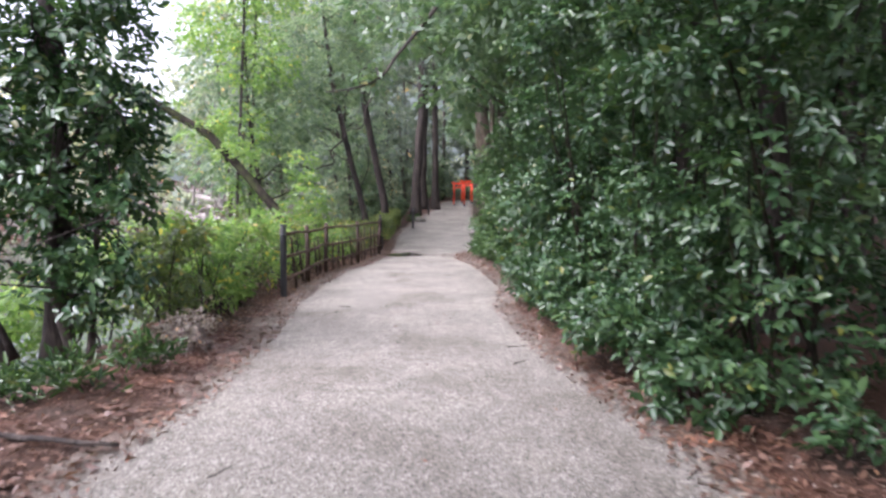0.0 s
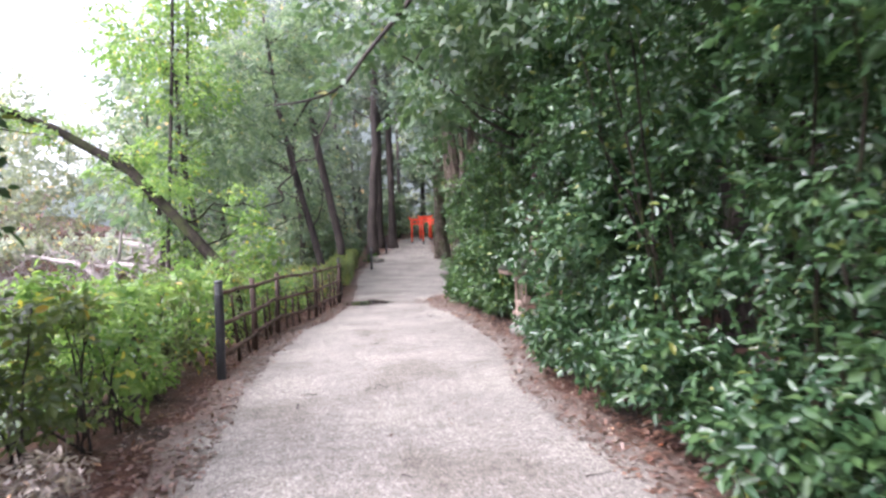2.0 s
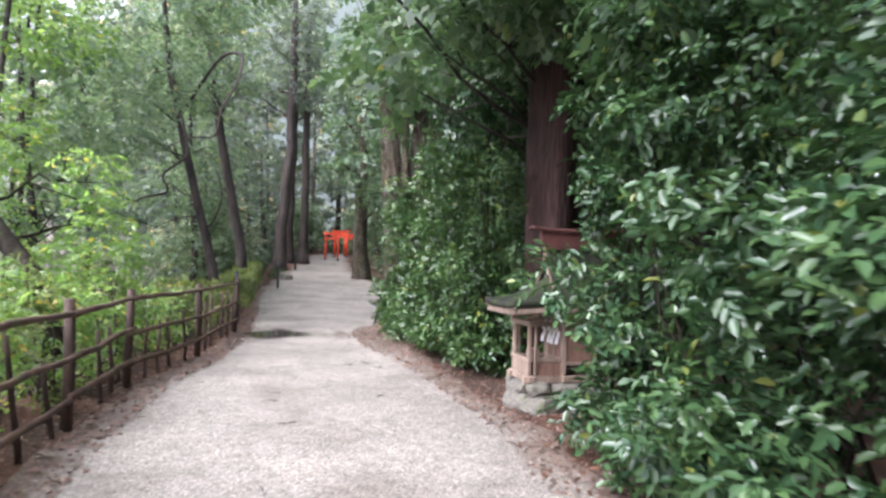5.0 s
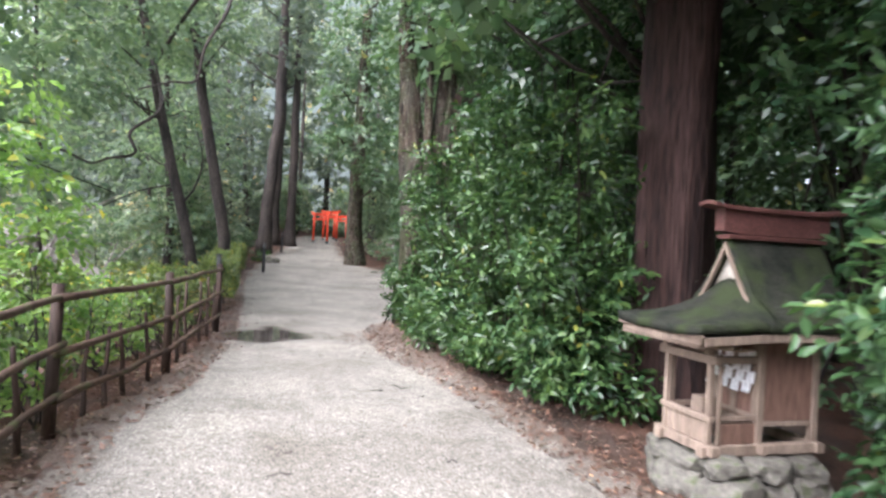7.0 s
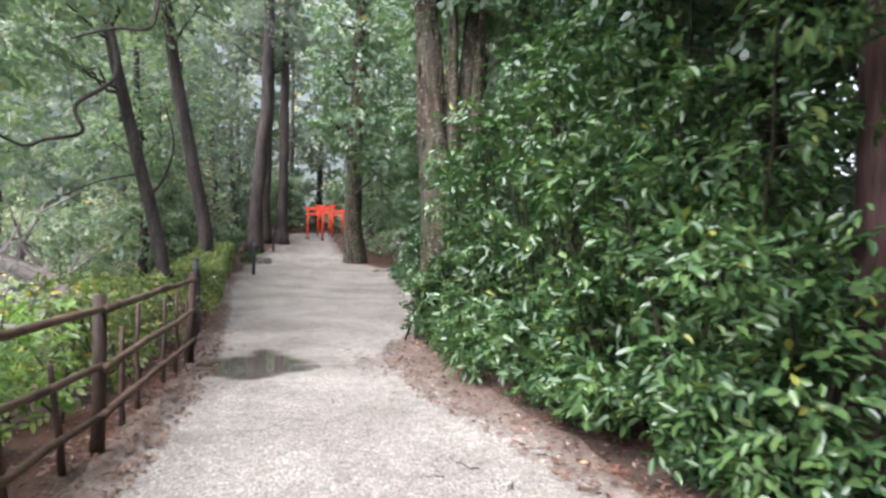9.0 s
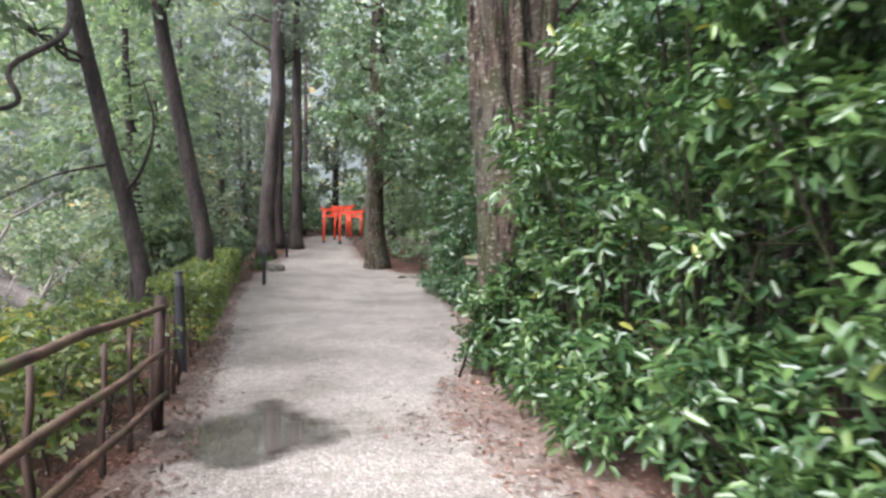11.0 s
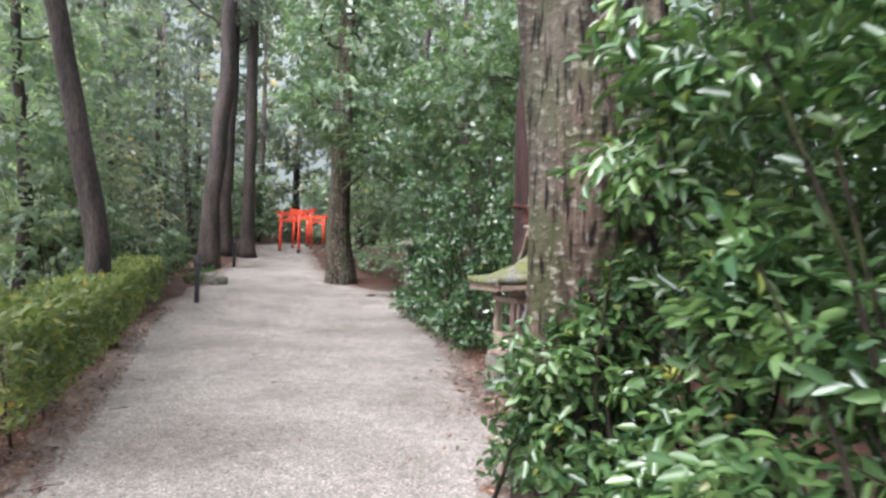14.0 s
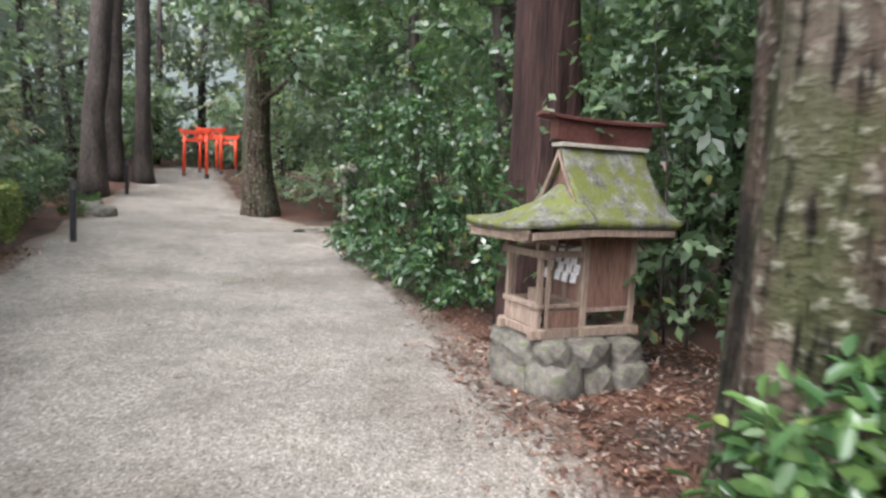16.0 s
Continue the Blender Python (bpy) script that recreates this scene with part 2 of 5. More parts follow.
# ---------------------------------------------------------------- mesh tools
def mesh_object(name, verts, faces, mat, parent=None, smooth=False):
    me = bpy.data.meshes.new(name)
    me.from_pydata([tuple(map(float, v)) for v in verts], [], faces)
    me.materials.append(mat)
    if smooth:
        me.shade_smooth()
    me.update()
    ob = new(name, me)
    ob.parent = parent
    return ob


class Geo:
    """Collects the vertices and faces of one mesh."""

    def __init__(self):
        self.v, self.f = [], []

    def tube(self, pts, rads, sides=10, flute=0.0, seed=0, cap=True):
        pts = [Vector(p) for p in pts]
        first = len(self.v)
        for i, (p, r) in enumerate(zip(pts, rads)):
            way = (pts[min(i + 1, len(pts) - 1)] - pts[max(i - 1, 0)]).normalized()
            side = way.cross(Vector((0.3, 1, 0.1))).normalized()
            up = way.cross(side)
            for k in range(sides):
                a = 2 * math.pi * k / sides
                d = side * math.cos(a) + up * math.sin(a)
                rr = r * (1 + flute * noise.noise(Vector((2.2 * math.cos(a) + seed, 2.2 * math.sin(a), 0.35 * p.z + seed))) * 1.6)
                self.v.append(p + d * rr)
        for i in range(len(pts) - 1):
            for k in range(sides):
                a, b = first + i * sides + k, first + i * sides + (k + 1) % sides
                self.f.append((a, a + sides, b + sides, b))
        if cap:
            self.f.append(tuple(range(first, first + sides)))
            self.f.append(tuple(reversed(range(len(self.v) - sides, len(self.v)))))
        return self

    def box(self, lo, hi):
        n = len(self.v)
        (x0, y0, z0), (x1, y1, z1) = lo, hi
        self.v += [Vector(c) for c in ((x0, y0, z0), (x1, y0, z0), (x1, y1, z0), (x0, y1, z0), (x0, y0, z1), (x1, y0, z1), (x1, y1, z1), (x0, y1, z1))]
        self.f += [tuple(n + k for k in q) for q in ((0, 3, 2, 1), (4, 5, 6, 7), (0, 1, 5, 4), (1, 2, 6, 5), (2, 3, 7, 6), (3, 0, 4, 7))]
        return self

    def sheet(self, fn, nu, nv, thick):
        """A slab with fn(u, v) as its upper face, that thick, u and v from 0 to 1."""
        n = len(self.v)
        top = [Vector(fn(i / nu, j / nv)) for i in range(nu + 1) for j in range(nv + 1)]
        self.v += top + [p - Vector((0, 0, thick)) for p in top]
        at = lambda i, j: n + i * (nv + 1) + j
        low = len(top)
        for i in range(nu):
            for j in range(nv):
                q = (at(i, j), at(i + 1, j), at(i + 1, j + 1), at(i, j + 1))
                self.f += [q, tuple(k + low for k in reversed(q))]
        rim = [at(i, 0) for i in range(nu + 1)] + [at(nu, j) for j in range(1, nv + 1)] + [at(i, nv) for i in range(nu - 1, -1, -1)] + [at(0, j) for j in range(nv - 1, 0, -1)]
        for a, b in zip(rim, rim[1:] + rim[:1]):
            self.f.append((a, a + low, b + low, b))
        return self

    def done(self, name, mat, parent=None, smooth=False, bevel=0.0):
        ob = mesh_object(name, self.v, self.f, mat, parent, smooth)
        if bevel:
            m = ob.modifiers.new("bevel", "BEVEL")
            m.width, m.segments, m.limit_method = bevel, 2, "ANGLE"
        return ob


def unit(a):
    return a / np.maximum(np.linalg.norm(a, axis=-1, keepdims=True), 1e-9)


def leaves(name, base, way, normal, length, mat, parent=None, broad=0.5, fine=True):
    """One mesh of leaves: base points, the way each points, its upper side and its length."""
    way = unit(way)
    side = unit(np.cross(way, normal))
    up = np.cross(side, way)
    L = length[:, None]
    n = len(base)
    if fine:
        pat = [(0, 0, 0), (0.3, 0.46, 0.10), (0.68, 0.40, 0.08), (1.0, 0, -0.10), (0.68, -0.40, 0.08), (0.3, -0.46, 0.10)]
        quads = [(0, 1, 2, 3), (0, 3, 4, 5)]
    else:
        pat = [(0, 0, 0), (0.45, 0.5, 0.05), (1.0, 0, -0.08), (0.45, -0.5, 0.05)]
        quads = [(0, 1, 2, 3)]
    v = np.stack([base + L * (a * way + b * broad * side + c * up) for a, b, c in pat], 1).reshape(-1, 3)
    k = len(pat)
    idx = (np.arange(n)[:, None, None] * k + np.array(quads)[None]).reshape(-1)
    me = bpy.data.meshes.new(name)
    me.vertices.add(len(v))
    me.vertices.foreach_set("co", v.astype(np.float32).ravel())
    me.loops.add(len(idx))
    me.loops.foreach_set("vertex_index", idx.astype(np.int32))
    me.polygons.add(len(idx) // 4)
    me.polygons.foreach_set("loop_start", np.arange(0, len(idx), 4, dtype=np.int32))
    me.polygons.foreach_set("loop_total", np.full(len(idx) // 4, 4, dtype=np.int32))
    me.materials.append(mat)
    me.update(calc_edges=True)
    me.validate()
    ob = new(name, me)
    ob.parent = parent
    tagged(ob, kind="stuff")
    return ob


def sprays(lobes, count, size, per=6, droop=0.25, inner=0.55):
    """Leaf sprays over ellipsoid lobes (x, y, z, rx, ry, rz), with each lobe's share by its surface. Gives base, way, normal, length."""
    lobes = np.array(lobes, float)
    area = (lobes[:, 3] * lobes[:, 4] + lobes[:, 4] * lobes[:, 5] + lobes[:, 3] * lobes[:, 5])
    pick = rng.choice(len(lobes), count // per, p=area / area.sum())
    lo = lobes[pick]
    d = unit(rng.normal(size=(len(pick), 3)))
    rough = 1 + 0.22 * np.sin(d[:, 0] * 7 + pick) * np.cos(d[:, 2] * 6 + 2 * pick) + rng.normal(0, 0.07, len(pick))
    rho = rng.uniform(inner, 1.0, len(pick)) ** 0.5 * rough
    tip = lo[:, :3] + d * lo[:, 3:] * rho[:, None]
    axis = unit(d * [1, 1, 0.5] + rng.normal(0, 0.45, d.shape) + [0, 0, -droop])
    up = unit(np.array([0, 0, 0.75]) + d * 0.65 + rng.normal(0, 0.35, d.shape))
    side = unit(np.cross(axis, up))
    B, W, N, S = [], [], [], []
    for i in range(per):
        s = size * rng.uniform(0.7, 1.25, len(pick))
        turn = (1 if i % 2 else -1) * rng.uniform(0.5, 1.1, len(pick))
        if i == per - 1:
            turn = turn * 0.2
        w = unit(axis * np.cos(turn)[:, None] + side * np.sin(turn)[:, None] + rng.normal(0, 0.22, d.shape) + [0, 0, -droop * 0.6])
        B.append(tip - axis * (size * 0.42 * (per - 1 - i))[..., None] if np.ndim(size) else tip - axis * size * 0.42 * (per - 1 - i))
        W.append(w)
        N.append(unit(up + rng.normal(0, 0.35, d.shape)))
        S.append(s)
    return np.concatenate(B), np.concatenate(W), np.concatenate(N), np.concatenate(S)


# ---------------------------------------------------------------- the lie of the land
LEFT_Y = [-20, 3, 4.2, 6.8, 8.5, 10.8, 13.4, 15, 18, 24, 28, 31, 34, 37, 40, 43, 46]
LEFT_X = [-2.0, -1.98, -1.85, -1.95, -2.15, -2.18, -2.1, -1.75, -1.5, -1.55, -1.65, -1.3, -0.75, -0.3, 0.35, 0.9, 1.6]
RIGHT_Y = [-20, 3.2, 6, 8.5, 11, 13.2, 15.0, 16.6, 19.0, 20.0, 21, 22.2, 24, 27, 31, 34, 37, 41, 43, 46]
RIGHT_X = [1.25, 1.2, 0.88, 0.76, 1.1, 1.0, 0.9, 0.6, 0.7, 1.1, 1.7, 2.15, 2.5, 3.0, 3.4, 2.6, 2.2, 2.3, 2.6, 2.6]
left_edge = lambda y: float(np.interp(y, LEFT_Y, LEFT_X))
right_edge = lambda y: float(np.interp(y, RIGHT_Y, RIGHT_X))


def rise(y):
    """The height of the way along the walk: level, then climbing to the shrine gates."""
    if y < 20:
        return 0.0
    return 0.0035 * (y - 20) ** 2 if y < 42 else 1.694 + 0.06 * (y - 42)


def land(x, y):
    z = rise(min(y, 60))
    l, r = left_edge(y), right_edge(y)
    off = max(l - x, x - r, 0)
    z += min(off, 1.0) * 0.05 + (0.05 * noise.noise(Vector((x * 1.3, y * 1.3, 0))) * min(off, 1.0))
    bank = l - 1.0 - x
    if bank > 0:
        s = min(bank / 3.2, 1.0)
        z -= (3 * s * s - 2 * s ** 3) * (1.25 + z)
        far = -27 + 4 * noise.noise(Vector((0, y * 0.07, 3))) - x
        if far > 0:
            z += min(far, 40) * 0.28 + 0.8 * noise.noise(Vector((x * 0.15, y * 0.15, 1)))
        over = max(0.0, y - 37 + 2 * noise.noise(Vector((x * 0.2, 0, 4))), -9 - y)
        z += min(over * 0.32, 4.5) * s
    side = x - r - 2.0
    if side > 0:
        z += 0.05 * min(side, 40)
    return z


def spread(lo, hi, step, out):
    """Even steps from lo to hi, then ever longer ones out to that distance."""
    mid = list(np.arange(lo, hi + 1e-6, step))
    grow, d, s = [], 0.0, step
    while d < out:
        s *= 1.3
        d += s
        grow.append(d)
    return [lo - g for g in reversed(grow)] + mid + [hi + g for g in grow]


def grid_object(name, xs, ys, fn, mat):
    v = [(x, y, fn(x, y)) for y in ys for x in xs]
    n = len(xs)
    f = [(j * n + i, j * n + i + 1, (j + 1) * n + i + 1, (j + 1) * n + i) for j in range(len(ys) - 1) for i in range(n - 1)]
    return mesh_object(name, v, f, mat, smooth=True)


ground = grid_object("ground", spread(-8, 8, 0.34, 1500), spread(-3, 45, 0.5, 1500), land, SOIL)
tagged(ground, "brown forest floor strewn with needles beside a pond", "ground", kind="structure")


def path_mesh():
    v, f, n, verge = [], [], 30, []
    ys = np.arange(-12, 46.01, 0.15)
    for y in ys:
        l = left_edge(y) - 0.34 + 0.16 * noise.noise(Vector((1, y * 0.9, 0))) + 0.07 * noise.noise(Vector((2, y * 4, 0)))
        w = max(0.0, 1 - abs(y - 18.0) / 3.2)
        r = right_edge(y) + 0.34 + 0.6 * w + 0.16 * noise.noise(Vector((7, y * 0.9, 0))) + 0.07 * noise.noise(Vector((8, y * 4, 0)))
        for i in range(n + 1):
            x = l + (r - l) * i / n
            edge = min(i, n - i) / n
            verge.append(min(1.0, max(0.0, 1 - min((x - l) / 0.62, (r - x) / (0.62 + 1.0 * w)))))
            v.append((x, y, max(rise(y), land(x, y)) + (0.012 if edge > 0 else -0.02) + 0.01 * noise.noise(Vector((x * 1.5, y * 1.5, 5))) * min(1, edge * 6)))
    for j in range(len(ys) - 1):
        for i in range(n):
            a = j * (n + 1) + i
            f.append((a, a + 1, a + n + 2, a + n + 1))
    ob = mesh_object("path", v, f, GRAVEL, smooth=True)
    ob.data.attributes.new("verge", "FLOAT", "POINT").data.foreach_set("value", verge)
    return ob


tagged(path_mesh(), "pale grey gravel footpath with worn edges", "path", kind="structure")
pond = mesh_object("pond_water", [(-40, -14, -0.62), (-2.0, -14, -0.62), (-2.0, 52, -0.62), (-40, 52, -0.62)], [(0, 1, 2, 3)], POND)
tagged(pond, "still green pond water", "water", kind="structure")


def puddle(cx, cy, rx, ry, seed):
    n, rings, v, f, depth = 40, 5, [(cx, cy, rise(cy) + 0.024)], [], [1.0]
    for m in range(1, rings + 1):
        for k in range(n):
            a = 2 * math.pi * k / n
            s = 1 + 0.45 * noise.noise(Vector((1.3 * math.cos(a) + seed, 1.3 * math.sin(a), seed))) + 0.2 * noise.noise(Vector((4 * math.cos(a) + seed, 4 * math.sin(a), seed)))
            x, y = cx + rx * s * math.cos(a) * m / rings, cy + ry * s * math.sin(a) * m / rings
            v.append((x, y, rise(y) + 0.024))
            depth.append(1 - m / rings)
    f += [(0, 1 + k, 1 + (k + 1) % n) for k in range(n)]
    for m in range(rings - 1):
        a = 1 + m * n
        f += [(a + k, a + n + k, a + n + (k + 1) % n, a + (k + 1) % n) for k in range(n)]
    ob = mesh_object("puddle", v, f, PUDDLE)
    ob.data.attributes.new("depth", "FLOAT", "POINT").data.foreach_set("value", depth)
    tagged(ob, "shallow muddy puddle on the gravel path", "puddle", kind="structure")


puddle(-0.98, 18.35, 0.72, 0.86, 1)


# ---------------------------------------------------------------- plants
def thing(name, x, y, z=None):
    ob = new(name)
    ob.location = (x, y, land(x, y) if z is None else z)
    ob.empty_display_size = 0.2
    return ob


def wander(a, b, steps, jitter, seed):
    a, b = Vector(a), Vector(b)
    out = []
    for i in range(steps + 1):
        t = i / steps
        j = Vector((noise.noise(Vector((t * 3 + seed, 0, 0))), noise.noise(Vector((0, t * 3 + seed, 4))), noise.noise(Vector((0, 9, t * 3 + seed)))))
        out.append(a.lerp(b, t) + j * jitter * math.sin(math.pi * min(t * 1.2, 1)))
    return out


def bush(name, x, y, lobes, count, size, mat, label, category="bush", stems=6, group="", fine=True, per=6, droop=0.12, stem_r=0.018, bark=None, broad=0.5):
    """A shrub at (x, y): stems from one base into the lobes, given relative to the base, and leaf sprays over them."""
    ob = thing(name, x, y)
    g = Geo()
    for i in range(stems):
        lo = lobes[i % len(lobes)]
        a = rng.uniform(0, 6.28)
        foot = (0.25 * math.cos(a), 0.25 * math.sin(a), -0.08)
        tip = (lo[0] + rng.uniform(-0.6, 0.6) * lo[3], lo[1] + rng.uniform(-0.6, 0.6) * lo[4], lo[2] + rng.uniform(-0.1, 0.7) * lo[5])
        pts = wander(foot, tip, 7, 0.16, i * 3.1 + x)
        g.tube(pts, np.linspace(stem_r, stem_r * 0.35, 8), 5)
        for k in (3, 5):
            d = Vector(rng.normal(size=3)) * min(0.3, 0.5 * lo[3])
            g.tube(wander(pts[k], pts[k] + d, 3, 0.05, k + i), np.linspace(stem_r * 0.45, stem_r * 0.15, 4), 4)
    tagged(g.done("stem", bark or (CREVICED if mat is LEAF_DARK or mat is LEAF_FRESH else BARK), ob, True), kind="stuff")
    B, W, N, S = sprays(lobes, count, size, per, droop)
    keep = B[:, 2] > 0.02
    leaves("foliage", B[keep], W[keep], N[keep], S[keep], mat, ob, broad, fine)
    return tagged(ob, label, category, group)


def bend(pts, steps=5):
    """A smooth line through the points."""
    out = []
    for i in range(len(pts) - 1):
        a, b, c, d = pts[max(i - 1, 0)], pts[i], pts[i + 1], pts[min(i + 2, len(pts) - 1)]
        for k in range(steps):
            t = k / steps
            out.append(0.5 * (2 * b + (c - a) * t + (2 * a - 5 * b + 4 * c - d) * t * t + (3 * b - a - 3 * c + d) * t ** 3))
    return out + [pts[-1]]


def tree(name, pts, rads, lobes, count, size, leaf, bark, label, sides=14, flute=0.12, fine=False, limbs=10, group="", per=6, droop=0.2, extra=(), limb_r=0.3, flare=1.35, broad=0.55):
    """A tree: a tapered trunk through pts (world places), limbs out to the lobes (world), leaf sprays over them."""
    base = Vector((pts[0][0], pts[0][1], land(pts[0][0], pts[0][1])))
    ob = thing(name, base.x, base.y)
    rel = [Vector(p) - base for p in pts]
    dense, rr = [], []
    for i in range(len(rel) - 1):
        for k in range(6):
            t = k / 6
            dense.append(rel[i].lerp(rel[i + 1], t))
            rr.append(rads[i] + (rads[i + 1] - rads[i]) * t)
    dense.append(rel[-1])
    rr.append(rads[-1])
    rr = [r * (1 + (flare - 1) * max(0.0, 1 - max(p.z, 0) / (5 * rads[0])) ** 2) for p, r in zip(dense, rr)]
    dense = [p + Vector((noise.noise(Vector((p.z * 0.8, base.x, 1))), noise.noise(Vector((p.z * 0.8, base.y, 7))), 0)) * r * 0.3 for p, r in zip(dense, rr)]
    Geo().tube(dense, rr, sides, flute, base.x + base.y).done("trunk", bark, ob, True)
    g = Geo()
    rl = [(lo[0] - base.x, lo[1] - base.y, lo[2] - base.z, *lo[3:]) for lo in lobes]
    for i in range(limbs if lobes else 0):
        lo = rl[i % len(rl)]
        tip = Vector((lo[0] + rng.uniform(-0.7, 0.7) * lo[3], lo[1] + rng.uniform(-0.7, 0.7) * lo[4], lo[2] + rng.uniform(-0.4, 0.6) * lo[5]))
        near = min(range(2, len(dense)), key=lambda k: abs(dense[k].z - (tip.z - 0.35 * (tip - dense[k]).length)))
        r = min(rr[near] * limb_r, 0.07)
        way = wander(dense[near], tip, 8, 0.35, i * 2.3 + base.y)
        g.tube(way, np.linspace(r, r * 0.25, 9), 5)
        for k in (4, 6, 7):
            d = Vector(rng.normal(size=3)) * 0.5
            g.tube(wander(way[k], way[k] + d, 3, 0.1, k + i), np.linspace(r * 0.4, r * 0.12, 4), 4)
    for pts2, r0, r1 in extra:
        q = bend([Vector(p) - base for p in pts2])
        g.tube(q, np.linspace(r0, r1, len(q)), 7)
    if g.v:
        tagged(g.done("limb", bark, ob, True), kind="stuff")
    if lobes:
        B, W, N, S = sprays(rl, count, size, per, droop)
        leaves("crown", B, W, N, S, leaf, ob, broad, fine)
    return tagged(ob, label, "tree", group)


def bush_row(name, y0, y1, step, front, height, depth, count, size, mat, label, group, fine=True, jut=0.0):
    """Bushes side by side along the right of the path, their faces at front(y)."""
    y = y0
    while y < y1:
        x = front(y) + depth * 0.5
        h = height(y) * rng.uniform(0.92, 1.08)
        lobes = [(rng.uniform(-0.1, 0.1), rng.uniform(-0.2, 0.2), h * 0.17, depth * 0.46, step * 0.5, h * 0.18),
                 (rng.uniform(-0.05, 0.15) - jut * 0.5, rng.uniform(-0.2, 0.2), h * 0.45, depth * 0.45, step * 0.52, h * 0.26),
                 (rng.uniform(-0.05, 0.2) - jut, rng.uniform(-0.2, 0.2), h * 0.75, depth * 0.42, step * 0.5, h * 0.24)]
        for _ in range(13):
            zz = rng.uniform(0.08, 1.02)
            r = rng.uniform(0.16, 0.36)
            lobes.append((-depth * rng.uniform(0.15, 0.52) - jut * zz, rng.uniform(-0.55, 0.55) * step, h * zz, r * 1.2, r * 1.2, r * 0.8))
        for _ in range(6):
            r = rng.uniform(0.16, 0.28)
            lobes.append((-depth * rng.uniform(0.25, 0.5), rng.uniform(-0.55, 0.55) * step, h * rng.uniform(0.04, 0.16), r * 1.3, r * 1.3, r * 0.9))
        bush(name, x, y, lobes, int(count * (0.72 if 16.5 < y < 20 else 1)), size * (1.12 if 15 < y < 20 else 1), mat, label, group=group, fine=fine, stems=7 if y < 14 else 13, broad=0.5 if y < 14 else 0.4)
        y += step


# right of the path, before the first hokora
bush_row("evergreen_bush", 3.9, 10.9, 1.4, lambda y: float(np.interp(y, [3, 4.4, 7, 8.5, 9.5, 11], [1.6, 1.18, 0.98, 1.02, 1.22, 1.35])), lambda y: 3.6, 1.5, 9400, 0.080, LEAF_DARK,
         "dense glossy dark green evergreen bush beside the gravel path", "bushes along the path", jut=0.15)
bush("evergreen_bush", 2.75, 2.3, [(0, 0, 1.5, 0.9, 0.9, 0.7), (0.3, 0.2, 2.6, 1.0, 1.0, 0.7)], 3200, 0.12, LEAF_DARK, "glossy dark green evergreen bush with bare lower stems", group="bushes along the path")
bush("evergreen_bush", 1.92, 10.6, [(0, 0, 0.45, 0.46, 0.4, 0.4), (-0.05, 0.05, 1.1, 0.46, 0.42, 0.4), (0.2, 0.15, 0.8, 0.4, 0.35, 0.5), (0, 0.05, 1.8, 0.42, 0.4, 0.4), (0.05, 0.05, 2.5, 0.45, 0.42, 0.4), (0.1, 0, 3.1, 0.4, 0.4, 0.3), (-0.35, -0.1, 2.1, 0.3, 0.3, 0.28), (-0.4, -0.12, 2.7, 0.36, 0.34, 0.3), (-0.3, 0, 3.3, 0.4, 0.4, 0.3)], 4600, 0.09, LEAF_DARK, "glossy dark green bush beside a small shrine", group="bushes along the path")
# between the two hokora
bush_row("evergreen_bush", 14.1, 19.6, 1.25, lambda y: float(np.interp(y, [13, 14.5, 17.5, 20], [1.25, 1.15, 1.2, 1.35])), lambda y: float(np.interp(y, [13, 15, 18, 20], [2.6, 3.3, 3.2, 1.7])), 1.3, 6000, 0.096, LEAF_FRESH,
         "leafy glossy green bush overhanging the edge of the gravel path", "bushes along the path")
bush("evergreen_bush", 1.5, 19.68, [(0, 0, 0.45, 0.45, 0.42, 0.35), (-0.12, 0.06, 0.85, 0.40, 0.36, 0.28), (0.12, -0.05, 1.1, 0.25, 0.25, 0.2), (0.2, -0.2, 1.42, 0.2, 0.2, 0.2), (0.27, -0.2, 1.78, 0.2, 0.2, 0.2), (0.22, -0.15, 2.05, 0.14, 0.16, 0.13)], 2050, 0.078, LEAF_FRESH, "leafy glossy green bush at the foot of a mossy trunk", group="bushes along the path")
bush("evergreen_bush", 1.36, 20.1, [(0, 0, 0.25, 0.26, 0.25, 0.22), (0.08, -0.12, 0.6, 0.22, 0.2, 0.2), (0.0, -0.2, 0.8, 0.14, 0.14, 0.1)], 620, 0.07, LEAF_FRESH, "small green shoots at the foot of a mossy trunk", group="bushes along the path", stems=4)
bush("evergreen_bush", 1.85, 13.3, [(0, 0, 0.3, 0.45, 0.45, 0.28), (-0.1, 0.2, 0.75, 0.45, 0.45, 0.3), (0.1, 0.3, 1.25, 0.4, 0.4, 0.35), (-0.3, 0.1, 0.5, 0.25, 0.25, 0.2)], 1500, 0.09, LEAF_FRESH, "leafy glossy green bush beside a cedar trunk", group="bushes along the path")
